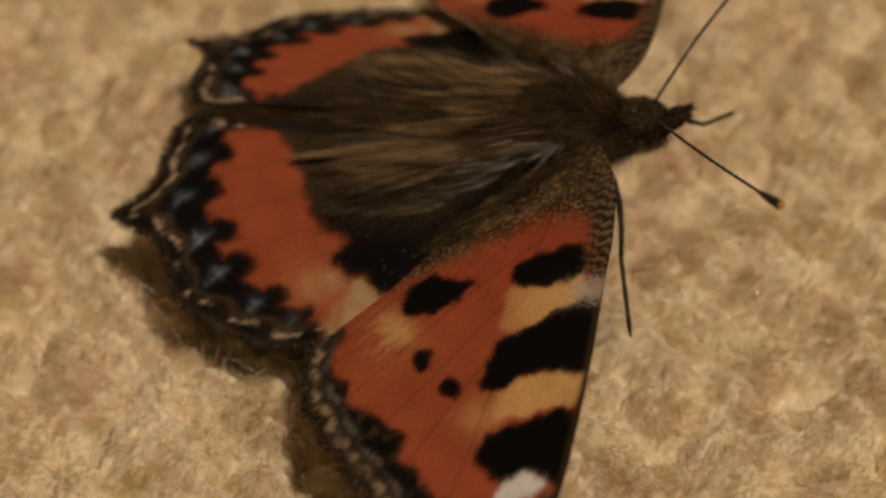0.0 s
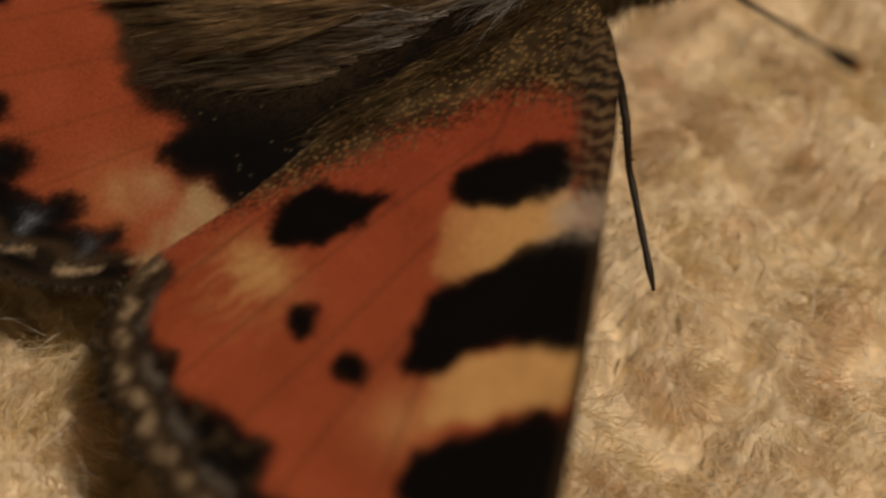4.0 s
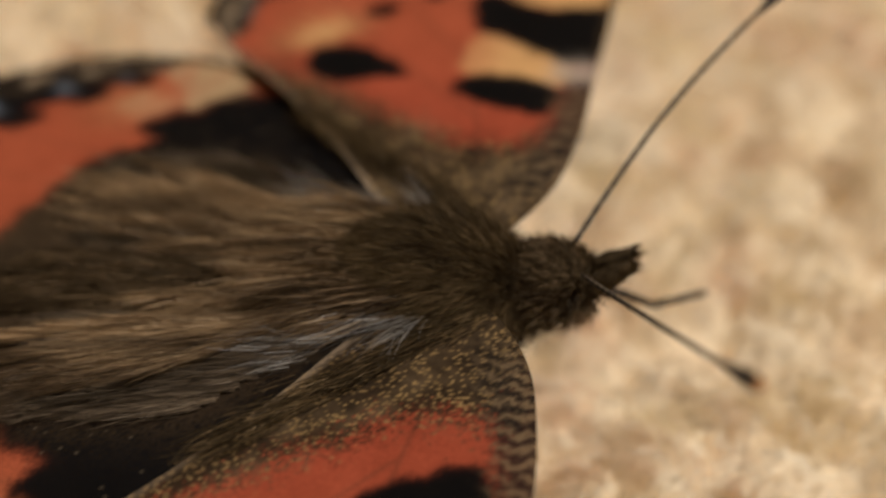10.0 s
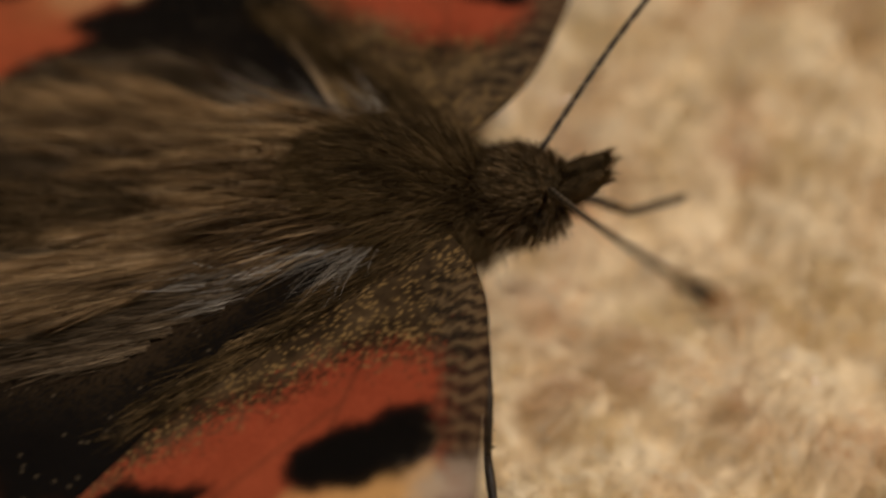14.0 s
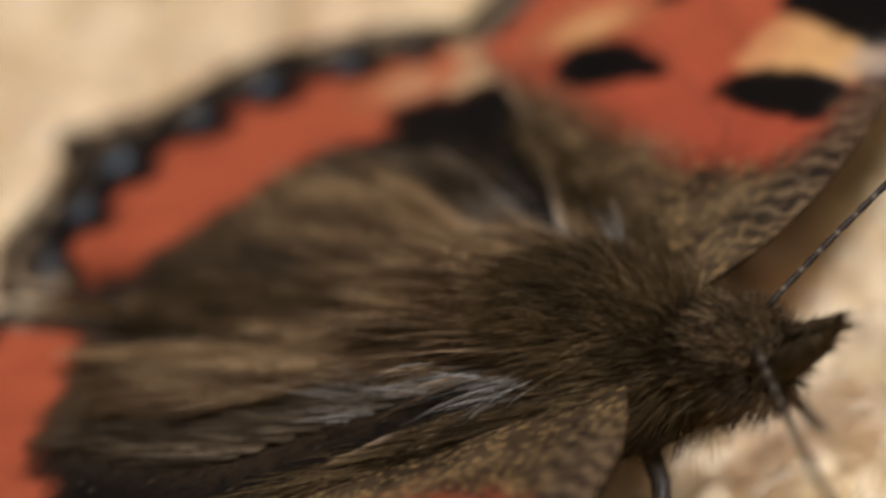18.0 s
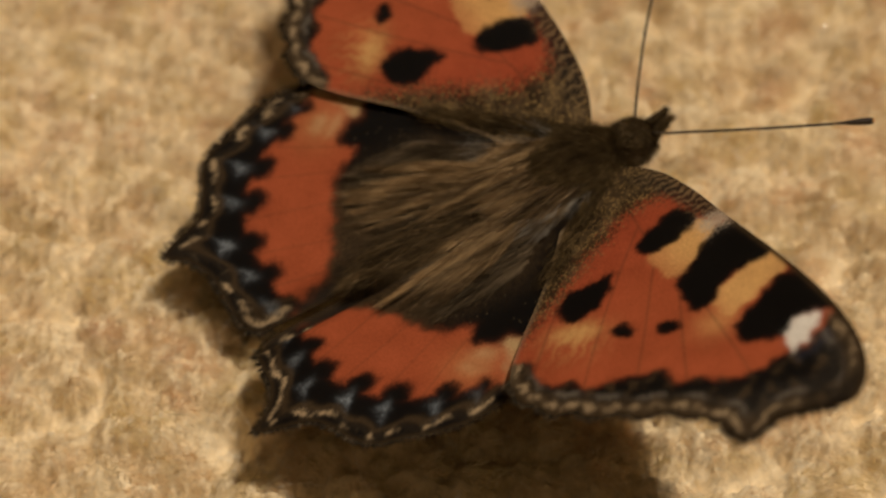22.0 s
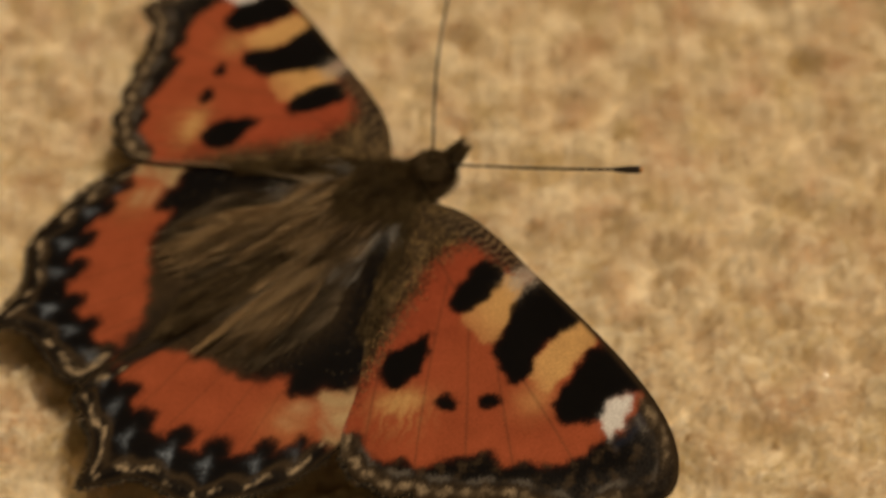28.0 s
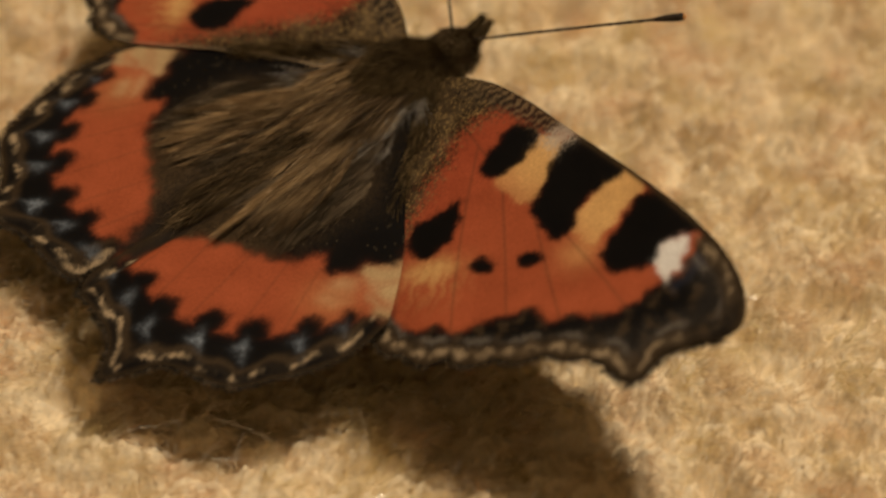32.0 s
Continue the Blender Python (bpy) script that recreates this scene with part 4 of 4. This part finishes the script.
front_leg = build_leg((1.6, -1.1, -0.6), (2.8, -3.1, -1.0), (3.25, -5.3, -2.2), (4.2, -8.35, -4.0))
other_leg = build_leg((1.9, 1.0, -0.6), (4.0, 2.2, -1.6), (5.6, 2.9, -3.2), (7.0, 4.3, -4.2))
build_leg((-0.8, -1.2, -0.7), (-1.5, -3.2, -1.6), (-2.6, -4.6, -3.0), (-3.8, -6.0, -4.4))
build_leg((-0.8, 1.2, -0.7), (-1.5, 3.2, -1.6), (-2.6, 4.6, -3.0), (-3.8, 6.0, -4.4))


# ---- what moves ----
def motions():
    # the whole insect: it turns and shifts on the carpet and lifts its rear in a flap
    walk(butterfly, [
        (0, pose(0.00000, 0.00000, 0.00960, 0.00, -7.00, 0.00)),
        (1, pose(0.00000, 0.00000, 0.00960, 0.00, -7.00, 0.00)),
        (2, pose(0.00000, 0.00000, 0.00960, 0.00, -7.00, 0.00)),
        (5, pose(0.00000, 0.00000, 0.00830, 0.00, -7.00, 0.00)),
        (13, pose(0.00000, 0.00000, 0.00830, 0.00, -7.00, 0.00)),
        (15.5, pose(0.00000, 0.00000, 0.00830, 0.00, -7.00, 0.00)),
        (16, pose(-0.00003, -0.00049, 0.00770, 0.00, -7.00, -7.00)),
        (17, pose(0.00130, -0.00224, 0.00730, 0.00, -7.00, -18.00)),
        (18, pose(0.00110, -0.00275, 0.00730, 0.00, -7.00, -26.00)),
        (18.8, pose(0.00000, 0.00000, 0.00830, 0.00, -7.00, 0.00)),
        (21, pose(0.00000, 0.00000, 0.00830, 0.00, -7.00, 0.00)),
        (22, pose(0.00000, 0.00000, 0.00850, 0.00, -7.00, 0.00)),
        (23, pose(0.00000, 0.00000, 0.00910, 0.00, -7.00, 0.00)),
        (24, pose(0.00000, 0.00000, 0.00860, 0.00, -7.00, 0.00)),
        (24.7, pose(0.00000, 0.00000, 0.00860, 0.00, -7.00, 0.00)),
        (24.85, pose(0.00040, 0.00011, 0.00811, -1.81, -1.49, 0.84)),
        (24.93, pose(0.00080, 0.00022, 0.00762, -3.54, 4.03, 1.50)),
        (25, pose(0.00161, 0.00044, 0.00664, -6.90, 15.14, 2.36)),
        (25.2, pose(0.00000, 0.00000, 0.00860, 0.00, -7.00, 0.00)),
        (26, pose(0.00000, 0.00000, 0.00860, 0.00, -7.00, 0.00)),
        (29.5, pose(0.00000, 0.00000, 0.00830, 0.00, -7.00, 0.00)),
        (29.75, pose(0.00000, 0.00000, 0.00830, 0.00, -7.00, 0.00)),
        (30, pose(0.00000, 0.00000, 0.00680, 5.04, -6.97, -0.61)),
        (31, pose(0.00000, 0.00000, 0.00830, 0.00, -7.00, 0.00)),
        (32, pose(0.00000, 0.00000, 0.00830, 0.00, -7.00, 0.00)),
    ])
    # wings: seconds, rise of forewing and hindwing, forward sweep of the forewing, nose-down tilt of forewing and hindwing, in degrees
    beats = {1: [
        (0, -0.8, -8.8, -1.1, 0.0, 2.6),
        (1, 2.6, 2.2, -2.3, 0.0, -0.0),
        (2, -0.3, -1.0, -1.9, 0.0, -0.0),
        (5, 14.4, 12.5, -0.8, 0.0, -0.0),
        (6, 14.5, 12.6, -0.3, 0.1, -0.0),
        (7, 11.1, 9.7, -2.5, 0.1, -0.0),
        (8, -0.1, 2.1, 6.2, 3.6, 1.1),
        (9, 1.8, 5.4, 6.4, 4.7, -0.1),
        (10, 3.5, 6.2, 5.9, 6.2, -0.5),
        (11, -3.8, 3.1, 5.3, 8.0, 0.3),
        (12, -4.1, 0.2, 10.5, 5.4, 0.8),
        (13, -4.4, 1.2, 9.4, 6.7, 0.6),
        (16, 10.7, 14.7, 5.5, 6.4, 0.5),
        (16.6, 17.6, 18.2, 6.9, 4.0, 3.6),
        (16.8, 21.2, 19.3, 7.3, 3.3, 4.7),
        (17, 25.6, 21.6, 5.3, 2.5, 5.7),
        (18, 8.9, 13.4, -0.2, 6.8, 1.3),
        (19, 14.4, 9.6, 0.2, 0.8, -1.0),
        (20, 19.2, 8.8, -3.5, 0.7, -0.3),
        (21, 10.3, 8.0, -3.1, 1.2, -2.3),
        (22, 18.9, 18.2, -2.1, 1.4, -2.8),
        (23, -6.7, -4.0, 1.2, 2.6, -1.4),
        (24, 2.8, 3.3, 0.5, 1.7, -1.0),
        (25, 3.9, 4.6, 0.8, 1.5, 0.4),
        (26, -1.2, 2.7, 1.0, 3.2, -2.2),
        (29, 1.8, 2.5, 0.8, 4.1, -0.3),
        (30, 6.5, 0.7, -1.8, 2.0, -1.3),
        (31, 10.2, 7.0, -0.6, 0.0, -0.3),
        (32, 8.9, 9.3, 3.2, 1.9, 0.4),
    ], -1: [
        (0, 1.6, -6.4, -3.1, -5.8, 1.9),
        (1, 0.7, -4.8, -5.1, -2.3, 3.6),
        (2, -1.9, -9.1, -4.8, -3.8, 3.5),
        (5, 14.5, 10.3, -0.1, -2.1, 0.9),
        (6, 15.4, 11.6, 0.6, -1.6, 0.6),
        (7, 9.9, 7.3, -2.3, -1.2, 0.9),
        (8, 5.0, 2.5, -4.0, 2.0, -0.7),
        (9, 10.8, 10.5, -3.8, 2.8, 0.5),
        (10, 9.8, 9.8, -2.0, 2.6, 0.1),
        (11, 12.4, 11.2, -1.5, 1.2, -0.2),
        (12, 16.2, 12.8, -2.2, -1.2, -0.0),
        (13, 16.0, 12.0, -2.3, -2.1, -0.0),
        (16, 23.2, 14.4, -1.3, -5.1, -0.0),
        (16.6, 31.1, 11.1, -1.8, -1.6, -0.2),
        (16.8, 31.1, 10.0, -2.0, -0.4, -0.2),
        (17, 8.7, 8.4, 1.0, 0.8, -0.3),
        (18, 12.4, 11.0, 0.5, 0.2, -0.1),
        (19, 14.6, 10.4, -2.5, 0.4, -1.2),
        (20, 22.8, 16.1, 0.9, 0.2, -0.7),
        (21, 16.3, 12.0, -0.1, -2.6, -0.3),
        (22, 29.9, 24.0, -1.5, -1.3, -1.2),
        (23, 7.0, 2.3, -0.5, 0.3, -0.2),
        (24, 9.4, 8.7, -0.9, 0.3, -0.3),
        (25, 21.2, 18.5, 0.8, 1.0, 0.6),
        (26, 4.1, 7.2, 1.3, 3.2, -1.0),
        (29, 19.3, 13.5, -0.6, -3.8, 1.0),
        (30, 12.6, 10.3, -1.4, -0.4, 0.9),
        (31, 12.5, 7.3, -1.0, -2.3, 1.2),
        (32, 16.9, 9.8, -5.2, -5.2, 1.2),
    ]}
    for side, rows in beats.items():
        walk(wings["fore", side], [(t, pose(FORE_ROOT[0] * MM, side * FORE_ROOT[1] * MM, FORE_ROOT[2] * MM) @ pose(0, 0, 0, side * rise) @ pose(0, 0, 0, 0, tilt) @ pose(0, 0, 0, 0, 0, -side * sweep))
                                   for t, rise, _, sweep, tilt, _ in rows])
        walk(wings["hind", side], [(t, pose(HIND_ROOT[0] * MM, side * HIND_ROOT[1] * MM, HIND_ROOT[2] * MM) @ pose(0, 0, 0, side * rise) @ pose(0, 0, 0, 0, tilt)) for t, _, rise, _, _, tilt in rows])
    # the front leg steps along the wing's edge: seconds, turn about the hip
    for_hip, back_hip = pose(1.6 * MM, -1.1 * MM, -0.6 * MM), pose(-1.6 * MM, 1.1 * MM, 0.6 * MM)
    walk(front_leg, [(t, for_hip @ pose(0, 0, 0, 0, 0, turn) @ back_hip)
                     for t, turn in [(0, -4), (2, -4), (5, 3), (6, 3), (7, -7), (9, -9), (11, -9), (13, -9), (15.5, -8), (16, 0), (18, 0), (19, -8), (32, -8)]])
    # the other front leg lifts and gropes ahead as the insect turns: seconds, turn, lift
    for_hip, back_hip = pose(1.9 * MM, 1.0 * MM, -0.6 * MM), pose(-1.9 * MM, -1.0 * MM, 0.6 * MM)
    walk(other_leg, [(t, for_hip @ pose(0, 0, 0, 0, -lift, turn) @ back_hip)
                     for t, turn, lift in [(0, 9, 15), (2, 9, 15), (7, 0, 14), (9, -3, 15), (13, -3, 6), (15.5, 8, 0), (16, 24, -9), (16.5, 5, 18), (17, 3, 27), (17.5, 18, 5), (18, 42, -20), (18.8, 0, 0), (32, 0, 0)]])
    # what the lens is focused on: the wings, the hair at their base, the carpet in front
    walk(focus_mark, [
        (0, pose(0.0017, -0.0118, 0.0074)),
        (1, pose(0.0011, -0.0115, 0.0074)),
        (2, pose(0.0012, -0.0124, 0.0071)),
        (5, pose(0.0058, -0.0062, 0.0046)),
        (6, pose(0.0064, -0.0047, 0.0046)),
        (7, pose(0.0006, -0.0058, 0.0100)),
        (9, pose(0.0009, -0.0037, 0.0101)),
        (13, pose(0.0007, -0.0037, 0.0100)),
        (16, pose(-0.0005, -0.0026, 0.0089)),
        (17, pose(0.0004, -0.0045, 0.0085)),
        (18, pose(-0.0001, -0.0048, 0.0085)),
        (19, pose(-0.0003, -0.0037, 0.0098)),
        (20, pose(-0.0081, -0.0048, 0.0085)),
        (23, pose(-0.0112, -0.0076, 0.0102)),
        (24, pose(-0.0053, -0.0108, 0.0140)),
        (25, pose(-0.0084, -0.0092, 0.0046)),
        (26, pose(-0.0160, -0.0118, 0.0230)),
        (29, pose(-0.0004, -0.0096, 0.0113)),
        (30, pose(-0.0130, -0.0090, 0.0077)),
        (31, pose(-0.0123, -0.0172, 0.0046)),
        (32, pose(-0.0091, -0.0049, 0.0082)),
    ])
    # antennae: seconds, turn to the side, rise
    for side, base, rows in ((1, (3.9, 0.6, 1.75), [(0, 58, 16), (7, 58, 15), (8, 55, 15), (9, 54, 15), (11, 55, 15), (12, 53, 15), (13, 53, 15), (16, 46, 13), (17, 58, 13), (18, 57, 15), (20, 47, 15), (21, 49, 15), (22, 49, 15), (23, 50, 15), (24, 49, 15), (25, 55, 14), (26, 51, 15), (29, 50, 15), (30, 47, 15), (32, 52, 15)]),
                             (-1, (4.2, -0.6, 1.75), [(0, -55, 19), (1, -59, 21), (2, -61, 19), (5, -58, 32), (6, -57, 32), (7, -63, 29), (8, -64, 28), (9, -68, 25), (10, -67, 27), (11, -68, 30), (12, -70, 33), (13, -68, 33), (16, -64, 29), (17, -60, 8), (18, -49, 0), (19, -70, 41), (20, -54, 26), (21, -47, 15), (22, -29, 2), (23, -37, 6), (24, -43, 9), (25, -52, 17), (26, -45, 5), (29, -54, 20), (30, -50, 12), (32, -55, 18)])):
        walk(antennae[side], [(t, pose(base[0] * MM, base[1] * MM, base[2] * MM, 0, -rise, turn)) for t, turn, rise in rows])


motions()
